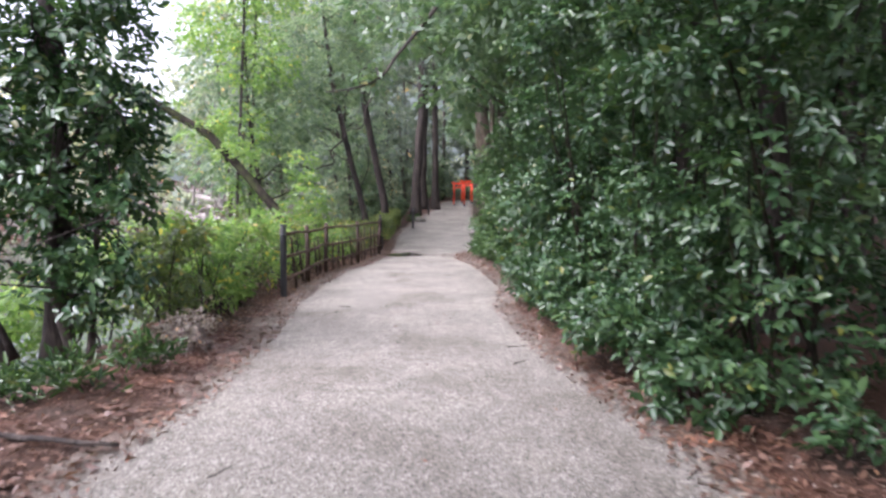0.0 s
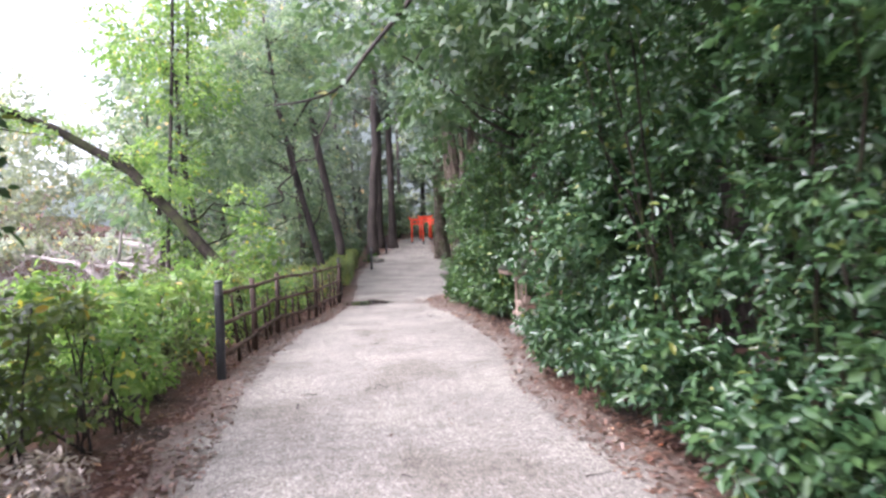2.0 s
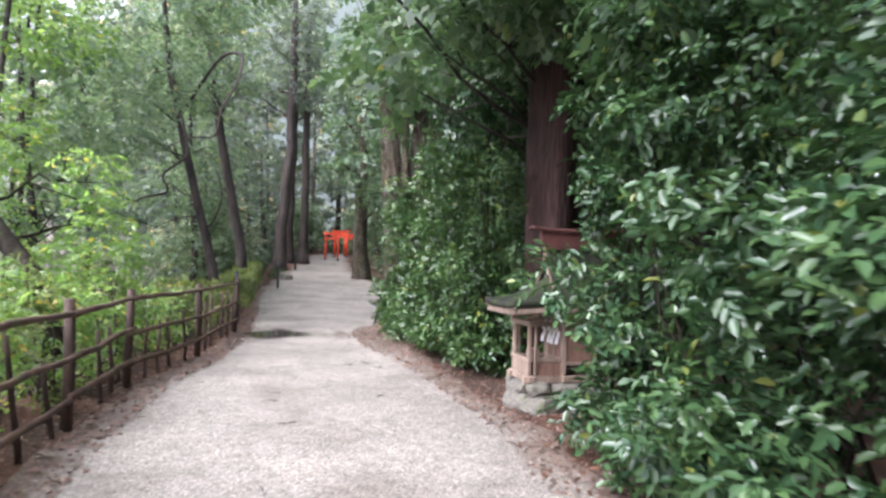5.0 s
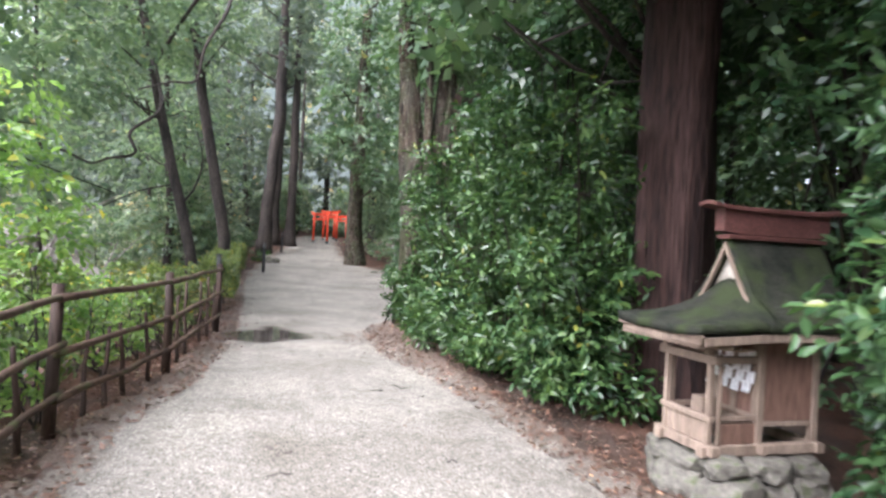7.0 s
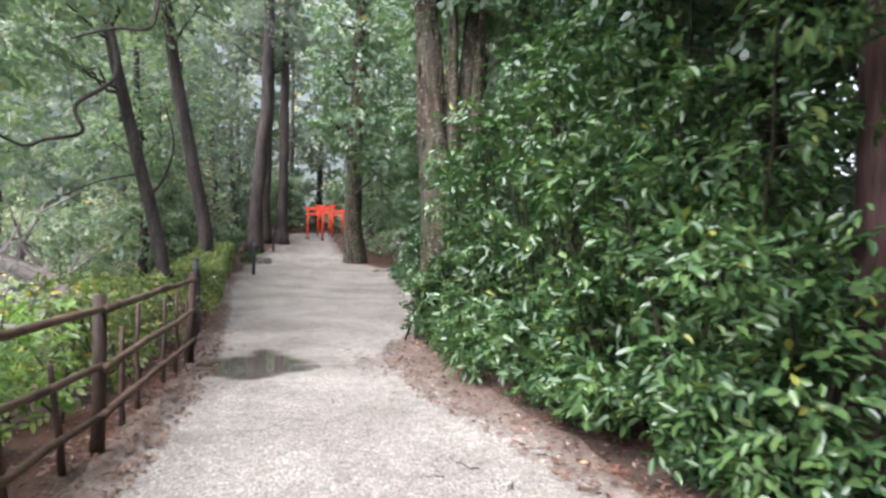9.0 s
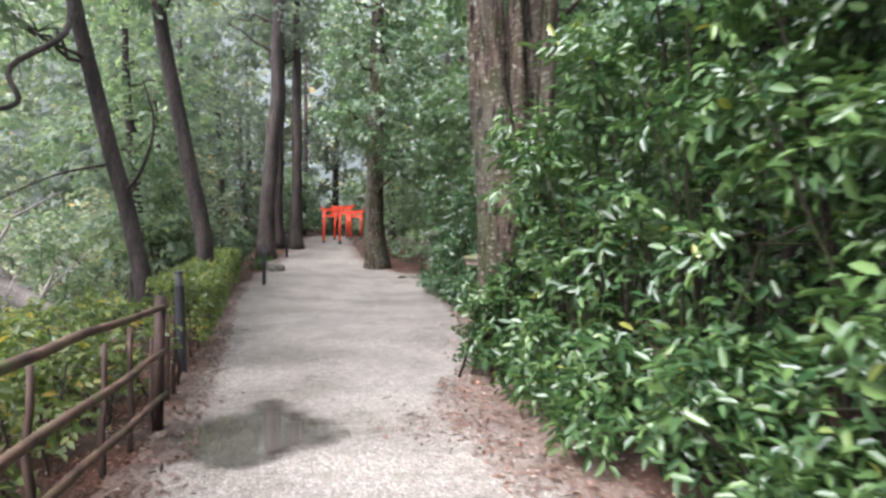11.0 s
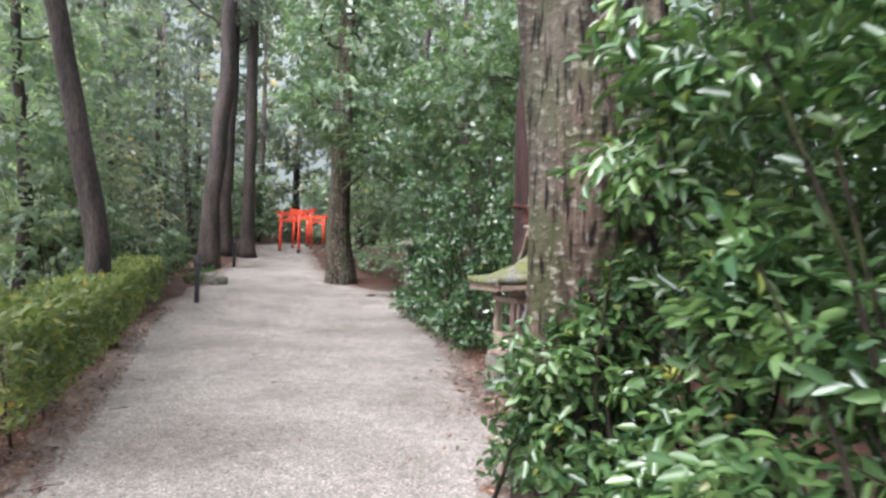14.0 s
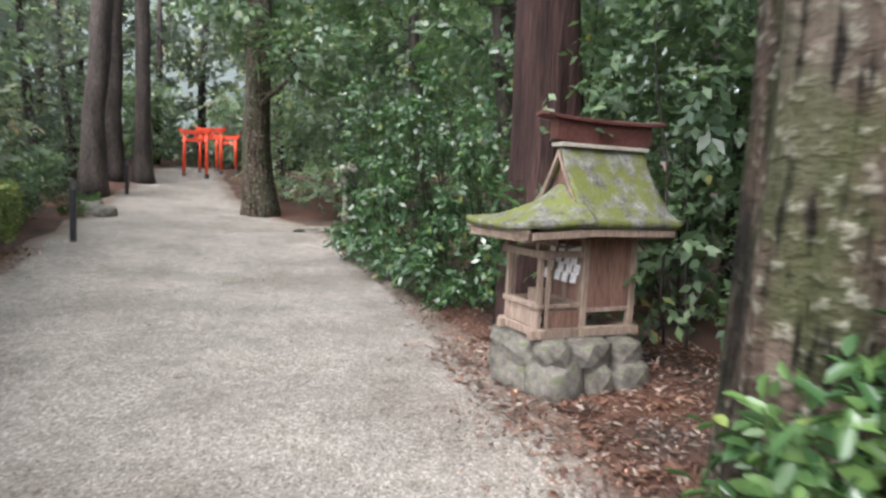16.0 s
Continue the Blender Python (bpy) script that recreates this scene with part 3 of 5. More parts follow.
# beyond the second hokora
bush_row("evergreen_bush", 25.0, 31, 1.6, lambda y: float(np.interp(y, [24, 27, 31], [2.95, 2.75, 3.3])), lambda y: 2.8, 1.5, 3000, 0.11, LEAF_DARK,
         "green broad-leaved bush at the edge of the path", "bushes along the path", fine=False)
for x, y, h in ((2.5, 15.2, 5.5), (2.6, 17.2, 5.8), (3.3, 18.5, 5.2), (2.9, 7.2, 5.5), (2.8, 9.6, 5.2), (3.3, 12.0, 4.6)):
    bush("tall_shrub", x, y, [(-0.2, 0, h * 0.62, 0.9, 1.0, 0.8), (0.1, 0.2, h * 0.8, 0.9, 1.0, 0.8), (-0.5, -0.4, h * 0.7, 0.6, 0.6, 0.45), (-0.3, 0.5, h * 0.92, 0.7, 0.7, 0.5), (-0.7, 0.2, h * 0.55, 0.5, 0.5, 0.4)], 2600, 0.12, LEAF_DARK, "tall green shrub rising behind the bushes", group="tall shrubs", fine=False, stems=5, stem_r=0.03)
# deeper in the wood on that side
# Beyond y 30 the leaf switches to the lighter one that imitates haze.
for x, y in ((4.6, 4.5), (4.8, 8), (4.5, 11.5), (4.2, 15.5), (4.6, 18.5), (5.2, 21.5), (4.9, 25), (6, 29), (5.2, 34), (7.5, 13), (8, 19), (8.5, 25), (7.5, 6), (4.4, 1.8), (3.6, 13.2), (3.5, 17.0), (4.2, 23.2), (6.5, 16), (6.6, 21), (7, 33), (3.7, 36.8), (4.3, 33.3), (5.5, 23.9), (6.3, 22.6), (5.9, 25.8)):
    bush("understorey_bush", x, y, [(0, 0, 0.9, 1.3, 1.5, 0.9), (0.2, 0.1, 2.4, 1.3, 1.6, 1.0), (0.2, -0.2, 3.9, 1.4, 1.6, 1.0)], 1900 if x > 5 or y > 30 else 3200, 0.2 if x > 5 or y > 30 else 0.12, LEAF_HAZE_MID if y > 30 else LEAF_FAR, "shaded green understorey bush deep in the wood", group="understorey bushes", fine=False, stems=4)

for x, y in ((-2.3, 30.5), (-2.2, 32.2), (-2.5, 33.8), (-1.9, 35.6)):
    bush("understorey_bush", x, y, [(0, 0, 0.4, 0.6, 0.8, 0.4), (-0.1, 0.1, 0.9, 0.6, 0.8, 0.4)], 1300, 0.11, LEAF_FAR, "low dark green bush under the trees by the path", group="understorey bushes", fine=False, stems=6)

# left of the path: low shrubs on the pond bank, behind and through the fence
for i, y in enumerate(np.arange(6.8, 20.0, 0.85)):
    fx = float(np.interp(y, [4, 7, 10, 13.3, 15.4, 19], [-3.1, -2.85, -2.88, -2.85, -2.6, -2.2]))
    k = 1.0 if y < 15 else 0.78
    bush("bank_shrub", fx + rng.uniform(-0.15, 0.1), y, [(0, 0, 0.6 * k, 0.4, 0.5, 0.3), (-0.1, 0.1, 0.95 * k, 0.45, 0.5, 0.22), (-0.45, 0, 0.7 * k - 0.15 * (k < 1), 0.5, 0.5, 0.4 * k), (-0.35, 0.1, 0.35, 0.4, 0.5, 0.28), (0.1, 0, 0.25, 0.3, 0.4, 0.18)] + [(rng.uniform(-0.5, 0.2), rng.uniform(-0.4, 0.4), k * rng.uniform(0.95, 1.25), 0.16, 0.16, 0.13) for _ in range(3)], 1350, 0.084 if y < 11 else 0.072, (LEAF_LIGHT if y < 16.5 else LEAF_OLIVE) if i % 3 else LEAF_OLIVE,
         "bright green leafy shrub on thin stems by the pond fence", group="shrubs on the pond bank", stems=8, stem_r=0.012)
for x, y in ((-4.4, 7.5), (-5.2, 6.9), (-6.3, 7.9), (-4.1, 8.6), (-4.3, 10.8), (-4.2, 13.5), (-5.4, 7.5), (-5.3, 12)):
    bush("bank_shrub", x, y, [(0, 0, 0.8, 0.7, 0.9, 0.5), (0.1, 0.1, 1.15, 0.6, 0.8, 0.35)], 1500, 0.09, LEAF_LIGHT, "yellow-green leafy shrub on the pond bank", group="shrubs on the pond bank", stems=6, fine=False)


# Leaf colour paled to stand for haze over the bank.
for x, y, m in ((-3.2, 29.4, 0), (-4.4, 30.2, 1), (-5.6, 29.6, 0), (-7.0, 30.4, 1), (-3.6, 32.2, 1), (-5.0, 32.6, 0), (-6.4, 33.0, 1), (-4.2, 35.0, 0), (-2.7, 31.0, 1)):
    bush("bank_shrub", x, y, [(0, 0, 1.0, 0.9, 0.8, 0.7), (0.2, 0.1, 2.0, 0.9, 0.8, 0.7), (-0.2, 0, 2.9, 0.8, 0.8, 0.6)], 1500, 0.15, LEAF_HAZE_PALE if m else LEAF_HAZE_MID, "shrub on the pond bank, leaves paled to stand for haze", group="shrubs on the pond bank", stems=5, fine=False)


# the clipped hedge past the second lamp post
def hedge(y0, y1):
    ym = (y0 + y1) / 2
    x = left_edge(ym) - 0.38
    ob = thing("clipped_hedge", x, ym)
    n = 2600
    B = np.stack([rng.uniform(-0.3, 0.3, n), rng.uniform(-(y1 - y0) / 2, (y1 - y0) / 2, n), rng.uniform(0.22, 0.95, n) ** 0.8], 1)
    out = rng.integers(0, 3, n)
    B[out == 0, 0] = 0.3 + rng.normal(0, 0.025, (out == 0).sum())
    B[out == 1, 2] = 0.97 + rng.normal(0, 0.03, (out == 1).sum())
    W = unit(rng.normal(size=(n, 3)) + [0.5, 0, 0.4])
    leaves("foliage", B, W, unit(rng.normal(size=(n, 3)) * 0.5 + [0.4, 0, 1]), rng.uniform(0.05, 0.085, n), LEAF_OLIVE, ob, 0.5, False)
    g = Geo()
    for k in range(7):
        px = rng.uniform(-0.12, 0.12)
        py = (k / 6 - 0.5) * (y1 - y0) * 0.9
        g.tube(wander((px, py, -0.06), (px + rng.uniform(-0.1, 0.1), py + rng.uniform(-0.15, 0.15), 0.9), 5, 0.06, k), np.linspace(0.014, 0.006, 6), 6)
    g.done("stem", BARK, ob, True)
    tagged(ob, "low clipped green hedge on bare stems along the path", "hedge", "hedge along the path")


for y in np.arange(20.95, 29.2, 1.25):
    hedge(y, y + 1.25)

# dark leafy tree by the start of the fence
tree("multi_stemmed_tree", [(-3.82, 6.01, -0.09), (-3.78, 6.01, 1.08), (-3.82, 6.1, 2.34), (-4, 6.19, 4.5)], [0.13, 0.11, 0.09, 0.04],
     [(-3.55, 5.83, 1.89, 0.68, 0.63, 0.63), (-4.18, 6.01, 2.34, 0.9, 0.81, 0.81), (-3.37, 5.74, 2.61, 0.72, 0.63, 0.63), (-4, 5.92, 3.51, 1.08, 0.9, 0.81), (-4.54, 5.83, 1.62, 0.72, 0.63, 0.63), (-3.46, 5.65, 1.08, 0.45, 0.41, 0.45), (-3.82, 5.65, 1.44, 0.54, 0.45, 0.45), (-5.08, 5.92, 2.7, 0.81, 0.81, 0.9), (-3.28, 5.56, 0.5, 0.27, 0.27, 0.27), (-2.92, 5.56, 2.16, 0.36, 0.36, 0.27), (-3.01, 5.65, 3.15, 0.45, 0.45, 0.32), (-4.36, 5.56, 0.81, 0.36, 0.36, 0.27), (-2.83, 5.47, 1.44, 0.32, 0.32, 0.23), (-3.06, 5.65, 0.81, 0.32, 0.32, 0.32), (-3.01, 5.74, 1.8, 0.36, 0.36, 0.36), (-3.64, 5.56, 0.72, 0.32, 0.32, 0.27)],
     10500, 0.10, LEAF_DARK, BARK, "dark leafy tree with several bare stems beside the path", fine=True, limbs=14,
     extra=[([(-4.09, 5.65, -0.09), (-4.36, 5.65, 0.81), (-4.72, 5.74, 1.98)], 0.05, 0.02), ([(-4.18, 5.92, -0.09), (-4.72, 5.92, 1.08), (-5.08, 6.01, 2.34)], 0.06, 0.025), ([(-3.37, 5.74, -0.09), (-3.28, 5.74, 1.08), (-3.24, 5.74, 2.34)], 0.035, 0.015), ([(-3.55, 5.83, -0.09), (-3.69, 5.74, 0.81), (-3.55, 5.74, 2.16)], 0.06, 0.03), ([(-4.59, 5.56, -0.18), (-4.72, 5.56, 0.54), (-4.99, 5.65, 1.44)], 0.04, 0.02)])

# leaning tree over the pond
tree("leaning_tree", [(-2.95, 12.85, -0.3), (-3.0, 12.9, 0.5), (-3.2, 13.09, 1.08), (-4.1, 13.75, 1.97), (-5.16, 14.5, 2.97), (-6.9, 15.3, 3.95), (-8.8, 16.0, 4.75), (-10.0, 16.5, 5.2)], [0.12, 0.11, 0.105, 0.10, 0.095, 0.08, 0.06, 0.03],
     [(-4.5, 14.3, 2.55, 0.6, 0.5, 0.3), (-5.4, 14.8, 3.0, 0.7, 0.6, 0.35), (-5.0, 14.6, 3.3, 0.4, 0.4, 0.3), (-6.6, 15.2, 3.8, 0.7, 0.5, 0.25), (-7.8, 15.7, 4.2, 0.7, 0.5, 0.25), (-2.9, 14.0, 1.7, 0.4, 0.5, 0.45), (-3.1, 14.3, 2.3, 0.45, 0.5, 0.4), (-3.4, 13.9, 1.2, 0.45, 0.5, 0.35), (-2.85, 14.6, 1.3, 0.4, 0.5, 0.35)], 3000, 0.085, LEAF_LIGHT, CREVICED, "dark mossy trunk leaning far out over the pond", fine=True, limbs=8)

# two slim leaning trunks and their neighbours on the bank
# Crowns here wear haze-tinted leaf colours; no mist is modelled.
PINE = "slim dark trunk leaning over the pond bank with green crown"
tree("bank_tree", [(-2.3, 22.3, -0.2), (-2.5, 22.45, 1.1), (-3.1, 22.7, 3.4), (-3.7, 22.9, 6.0), (-4.1, 23.1, 9.0)], [0.115, 0.11, 0.1, 0.08, 0.04],
     [(-3.9, 22, 5.6, 1.6, 1.6, 0.9), (-4.2, 23.5, 7.4, 1.8, 1.8, 1.0), (-4.6, 21.5, 4.2, 1.2, 1.2, 0.7), (-3.0, 23.5, 8.4, 1.5, 1.5, 0.8)], 5200, 0.16, LEAF_HAZE_MID, BARK, PINE, limbs=12, group="trees on the pond bank",
     extra=[([(-2.75, 22.55, 2.1), (-2.5, 22.4, 2.4), (-2.35, 22.4, 3.0), (-2.5, 22.5, 3.6)], 0.03, 0.012), ([(-2.85, 22.6, 2.5), (-3.5, 22.4, 2.3), (-4.2, 22.3, 1.9)], 0.02, 0.008),
            ([(-3.5, 22.8, 5.1), (-3.2, 21.8, 4.5), (-3.0, 21.0, 3.7), (-3.4, 20.65, 3.2), (-3.28, 20.5, 2.82), (-3.7, 20.45, 2.68), (-3.95, 20.4, 2.58), (-4.4, 20.3, 2.75), (-5.1, 20.2, 2.7)], 0.04, 0.014),
            ([(-3.45, 22.8, 4.9), (-2.4, 20.8, 5.8), (-1.8, 19.2, 5.5), (-1.78, 18.5, 4.8), (-2.05, 18.4, 4.2), (-2.15, 18.4, 3.7), (-2.5, 18.35, 3.62), (-2.9, 18.3, 3.45)], 0.04, 0.012)])
tree("bank_tree", [(-1.95, 25.95, 0.0), (-2.05, 26.0, 1.5), (-2.8, 26.2, 5.2), (-3.3, 26.5, 8.5), (-3.5, 26.6, 11)], [0.165, 0.15, 0.13, 0.1, 0.05],
     [(-3.2, 25.6, 6.6, 1.7, 1.7, 0.9), (-3.6, 27, 8.4, 2.0, 2.0, 1.1), (-2.4, 26, 9.6, 1.8, 1.8, 1.0)], 5200, 0.17, LEAF_HAZE_MID, BARK, PINE, limbs=12, group="trees on the pond bank")
# leaf colours tinted for haze, as on the two above
for x, y, h, m in ((-5.3, 18.8, 6.0, LEAF_HAZE_MID), (-6.0, 24.8, 8, LEAF_HAZE_MID), (-7.0, 21.5, 7, LEAF_HAZE_MID), (-3.9, 29.5, 8.5, LEAF_HAZE_MID), (-3.2, 33.5, 9, LEAF_MIST), (-6.8, 28, 9, LEAF_HAZE_MID), (-5.5, 36, 10, LEAF_MIST), (-2.6, 39.5, 9, LEAF_MIST), (-3.5, 31.5, 5.5, LEAF_HAZE_MID), (-1.9, 42.5, 8, LEAF_MIST)):
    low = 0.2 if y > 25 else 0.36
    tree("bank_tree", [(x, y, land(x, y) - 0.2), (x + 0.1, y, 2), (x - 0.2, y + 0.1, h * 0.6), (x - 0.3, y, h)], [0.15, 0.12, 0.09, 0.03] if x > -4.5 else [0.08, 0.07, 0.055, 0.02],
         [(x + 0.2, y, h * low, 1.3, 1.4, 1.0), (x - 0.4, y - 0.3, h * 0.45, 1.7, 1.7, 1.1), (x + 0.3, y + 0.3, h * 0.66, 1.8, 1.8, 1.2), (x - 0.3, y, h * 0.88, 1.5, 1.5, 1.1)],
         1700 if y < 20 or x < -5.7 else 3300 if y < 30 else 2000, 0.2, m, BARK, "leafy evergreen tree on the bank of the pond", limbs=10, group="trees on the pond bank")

for x, y, h in ((-5.6, 17.6, 10.5), (-6.3, 20.4, 11.5), (-5.7, 19.2, 11.0)):
    tree("bank_tree", [(x, y, land(x, y) - 0.2), (x + 0.1, y, 2), (x + 0.3, y + 0.1, h * 0.6), (x + 0.5, y, h)], [0.05, 0.045, 0.04, 0.02],
         [(x + 0.3, y, h * 0.16, 0.7, 0.8, 0.8), (x + 0.2, y - 0.4, h * 0.32, 1.0, 1.0, 0.9), (x + 0.6, y - 0.3, h * 0.5, 1.2, 1.3, 0.8), (x - 0.5, y + 0.3, h * 0.62, 1.4, 1.5, 0.9), (x + 1.0, y, h * 0.72, 1.5, 1.6, 0.9), (x + 0.3, y, h * 0.9, 1.4, 1.5, 0.9)],
         4200, 0.13, LEAF_LIGHT, BARK, "light green broad-leaved tree reaching over the pond bank", limbs=12, group="trees on the pond bank")

# cedars by the two hokora, and the forked mossy trunk
tree("cedar_tree", [(2.62, 13.55, -0.1), (2.58, 13.5, 2), (2.54, 13.5, 5), (2.5, 13.5, 14)], [0.34, 0.325, 0.31, 0.18],
     [(2.4, 12.6, 6.2, 2.2, 1.8, 0.8), (2.1, 14.2, 8.2, 2.2, 2.2, 1.0), (2.3, 13.4, 11, 2.0, 2.0, 1.5), (1.2, 11.2, 5.2, 1.4, 1.6, 0.7), (1.7, 11.4, 4.0, 0.9, 0.9, 0.4)], 7600, 0.19, LEAF_FAR, CEDAR, "tall red-brown cedar trunk behind a small wooden shrine", 24, 0.22, limbs=3, flare=1.65, group="cedars")
tree("cedar_tree", [(3.58, 24.3, -0.1), (3.55, 24.3, 2), (3.55, 24.3, 5), (3.55, 24.3, 14)], [0.33, 0.31, 0.30, 0.18],
     [(3.4, 24, 6.5, 2.2, 2.2, 0.9), (3.5, 24.6, 9, 2.2, 2.2, 1.2), (3.5, 24.3, 12, 2, 2, 1.5)], 5000, 0.2, LEAF_FAR, CEDAR, "tall red-brown cedar trunk behind a mossy wooden shrine", 24, 0.22, limbs=9, group="cedars")
tree("forked_tree", [(1.7, 20.06, -0.1), (1.66, 20.06, 0.8), (1.62, 20.06, 2.2), (1.43, 20.08, 4.0), (1.13, 20.1, 7.0)], [0.29, 0.28, 0.28, 0.19, 0.1],
     [(2.4, 20.2, 5.4, 1.8, 1.8, 0.8), (2.6, 20.6, 7.2, 2.0, 2.0, 1.1), (1.4, 19.6, 6.6, 1.2, 1.2, 0.6)], 4000, 0.16, LEAF_FAR, MOSSY, "thick forked trunk with moss and pale lichen", 26, 0.3, limbs=12, flare=1.12,
     extra=[([(1.86, 19.97, -0.1), (1.86, 19.97, 0.5), (1.87, 19.97, 1.2), (1.90, 19.98, 2.4), (2.0, 20.05, 4.0), (2.2, 20.15, 6.5)], 0.24, 0.10), ([(1.78, 19.84, -0.1), (1.77, 19.85, 0.9), (1.77, 19.86, 2.2), (1.74, 19.9, 3.6), (1.7, 20.0, 6.0)], 0.15, 0.07), ([(2.04, 19.86, -0.1), (2.03, 19.87, 1.0), (2.06, 19.88, 2.4), (2.14, 19.95, 4.0), (2.3, 20.1, 6.2)], 0.14, 0.07), ([(1.5, 19.92, -0.1), (1.5, 19.93, 0.8), (1.48, 19.95, 2.0), (1.4, 20.0, 3.6)], 0.12, 0.06), ([(1.8, 20.05, 1.7), (1.95, 20.1, 3.0), (2.15, 20.2, 5.0), (2.3, 20.3, 7.5)], 0.17, 0.08)])

# trunks where the path climbs to the gates
FAR_TRUNK = "tall straight dark trunk where the path bends"
# their crowns use a leaf colour greyed for haze
for x, y, r, lx in ((-1.0, 36.6, 0.3, 0.35), (-0.64, 39.4, 0.32, 0.1), (0.18, 39.3, 0.25, -0.05)):
    b = land(x, y)
    tree("tall_tree", [(x, y, b - 0.1), (x + lx * 0.2, y, b + 2), (x + lx, y, b + 6), (x + lx, y, b + 13)], [r, r * 0.85, r * 0.75, r * 0.4],
         [(x, y, b + 8.5, 2.2, 2.2, 0.9), (x, y, b + 10.5, 2.2, 2.2, 1.2), (x + 0.2, y, b + 12.5, 1.8, 1.8, 1.2)], 1500, 0.26, LEAF_MIST, BARK, FAR_TRUNK, 14, limbs=8, group="trunks by the bend")
tree("path_edge_tree", [(2.5, 34.2, 0.55), (2.48, 34.2, 2.2), (2.5, 34.2, 5), (2.55, 34.2, 11)], [0.33, 0.29, 0.27, 0.17],
     [(2.6, 33.6, 5.4, 2.2, 2.2, 0.9), (2.6, 34, 7.4, 2.2, 2.2, 1.2), (3.4, 32.6, 4.2, 1.4, 1.6, 0.7), (2.6, 34.1, 9.4, 2.0, 2.0, 1.2), (2.5, 34.2, 11.0, 1.6, 1.6, 0.9)], 6200, 0.2, LEAF_FAR, MOSSY, "grey-green trunk with flared foot at the path's edge", 16, 0.2, limbs=10, flare=1.45)

# broad-leaved trees on the right that roof the path
# The four below y 4 are never in view, added to shade the start.
for x, y, h, over in ((3.6, 0.2, 7.5, 1.8), (3.5, 3.0, 7.6, 1.9), (-4.6, 0.6, 7.5, -1.6), (3.9, 5.2, 7.5, 1.2), (3.7, 9.6, 7.0, 1.5), (4.4, 13.0, 8.0, 1.2), (4.2, 16.2, 8.0, 1.0), (4.6, 19.0, 8.5, 0.8), (5.2, 27.5, 8, 0.5), (5.5, 31.5, 8.5, 0.5), (6.6, 10, 9, 0.5), (7, 16, 10, 0.5), (7.5, 22, 10, 0.5), (6.4, 36, 10, 0.5), (4.0, 39, 9, 0.6), (3.4, 6.4, 8.2, 1.9), (3.3, -2.6, 7.6, 2.0), (3.7, 14.6, 9.0, 0.8)):
    b = land(x, y)
    tree("broadleaf_tree", [(x, y, b - 0.2), (x - 0.05, y, b + 1.6), (x - 0.3, y + 0.1, b + h * 0.5), (x - 0.5, y, b + h * 0.95)], [0.17, 0.14, 0.11, 0.04],
         [(x - over * 0.4, y - 0.2, b + h * 0.46, 1.6, 1.7, 0.9), (x - over * 1.5, y, b + h * 0.62, 1.6, 1.8, 0.8), (x - over * 2.4, y + 0.6, b + h * 0.56, 0.9, 0.9, 0.4), *(((0.7, 10.6, 4.5, 1.3, 1.2, 0.55), (-0.7, 11.0, 4.7, 1.0, 1.0, 0.5), (-1.2, 10.5, 3.5, 0.5, 0.4, 0.25), (1.3, 9.6, 2.95, 0.35, 0.4, 0.35), (1.5, 9.3, 3.6, 0.4, 0.4, 0.3)) if 9 < y < 9.8 else ()), *(((2.3, 11.9, 3.9, 1.0, 1.0, 0.35), (1.9, 12.9, 4.3, 1.2, 1.0, 0.4), (3.0, 11.2, 3.8, 0.9, 0.9, 0.35), (1.5, 11.3, 4.2, 0.9, 0.8, 0.35)) if 12.9 < y < 13.1 else ()), *(((0.4, 13.4, 3.95, 1.1, 1.1, 0.5), (1.3, 12.3, 4.3, 1.1, 1.0, 0.5), (-0.5, 12.4, 4.7, 1.1, 1.1, 0.45), (0.3, 11.4, 5.1, 1.1, 1.0, 0.45), (0.6, 14.4, 3.5, 0.6, 0.6, 0.45), (1.0, 15.0, 4.4, 1.0, 1.0, 0.5)) if 14.5 < y < 14.7 else ()), (x + 0.6, y + 0.4, b + h * 0.68, 1.8, 1.8, 1.1), (x - 0.2, y, b + h * 0.88, 1.9, 1.9, 1.1)],
         2600 if x > 6 else 8000 if 12.9 < y < 13.1 else 5600 if y < 20 else 3200, 0.24 if x > 6 else 0.15 if y < 12 else 0.19, LEAF_FAR, BARK, "broad-leaved evergreen tree roofing the path with dark foliage, some added unseen for shade", limbs=2 if 9 < y < 9.8 else 12, group="broad-leaved trees",
         extra=[([(x - 0.4, y, b + 4.6), (2.0, 9.9, 5.2), (0.9, 10.0, 5.1), (0.1, 10.1, 4.75), (-0.35, 10.15, 4.25), (-0.75, 10.2, 3.8), (-1.05, 10.4, 3.48), (-1.5, 10.5, 3.32), (-1.95, 10.6, 3.28)], 0.05, 0.012)] if 9 < y < 9.8 else ())


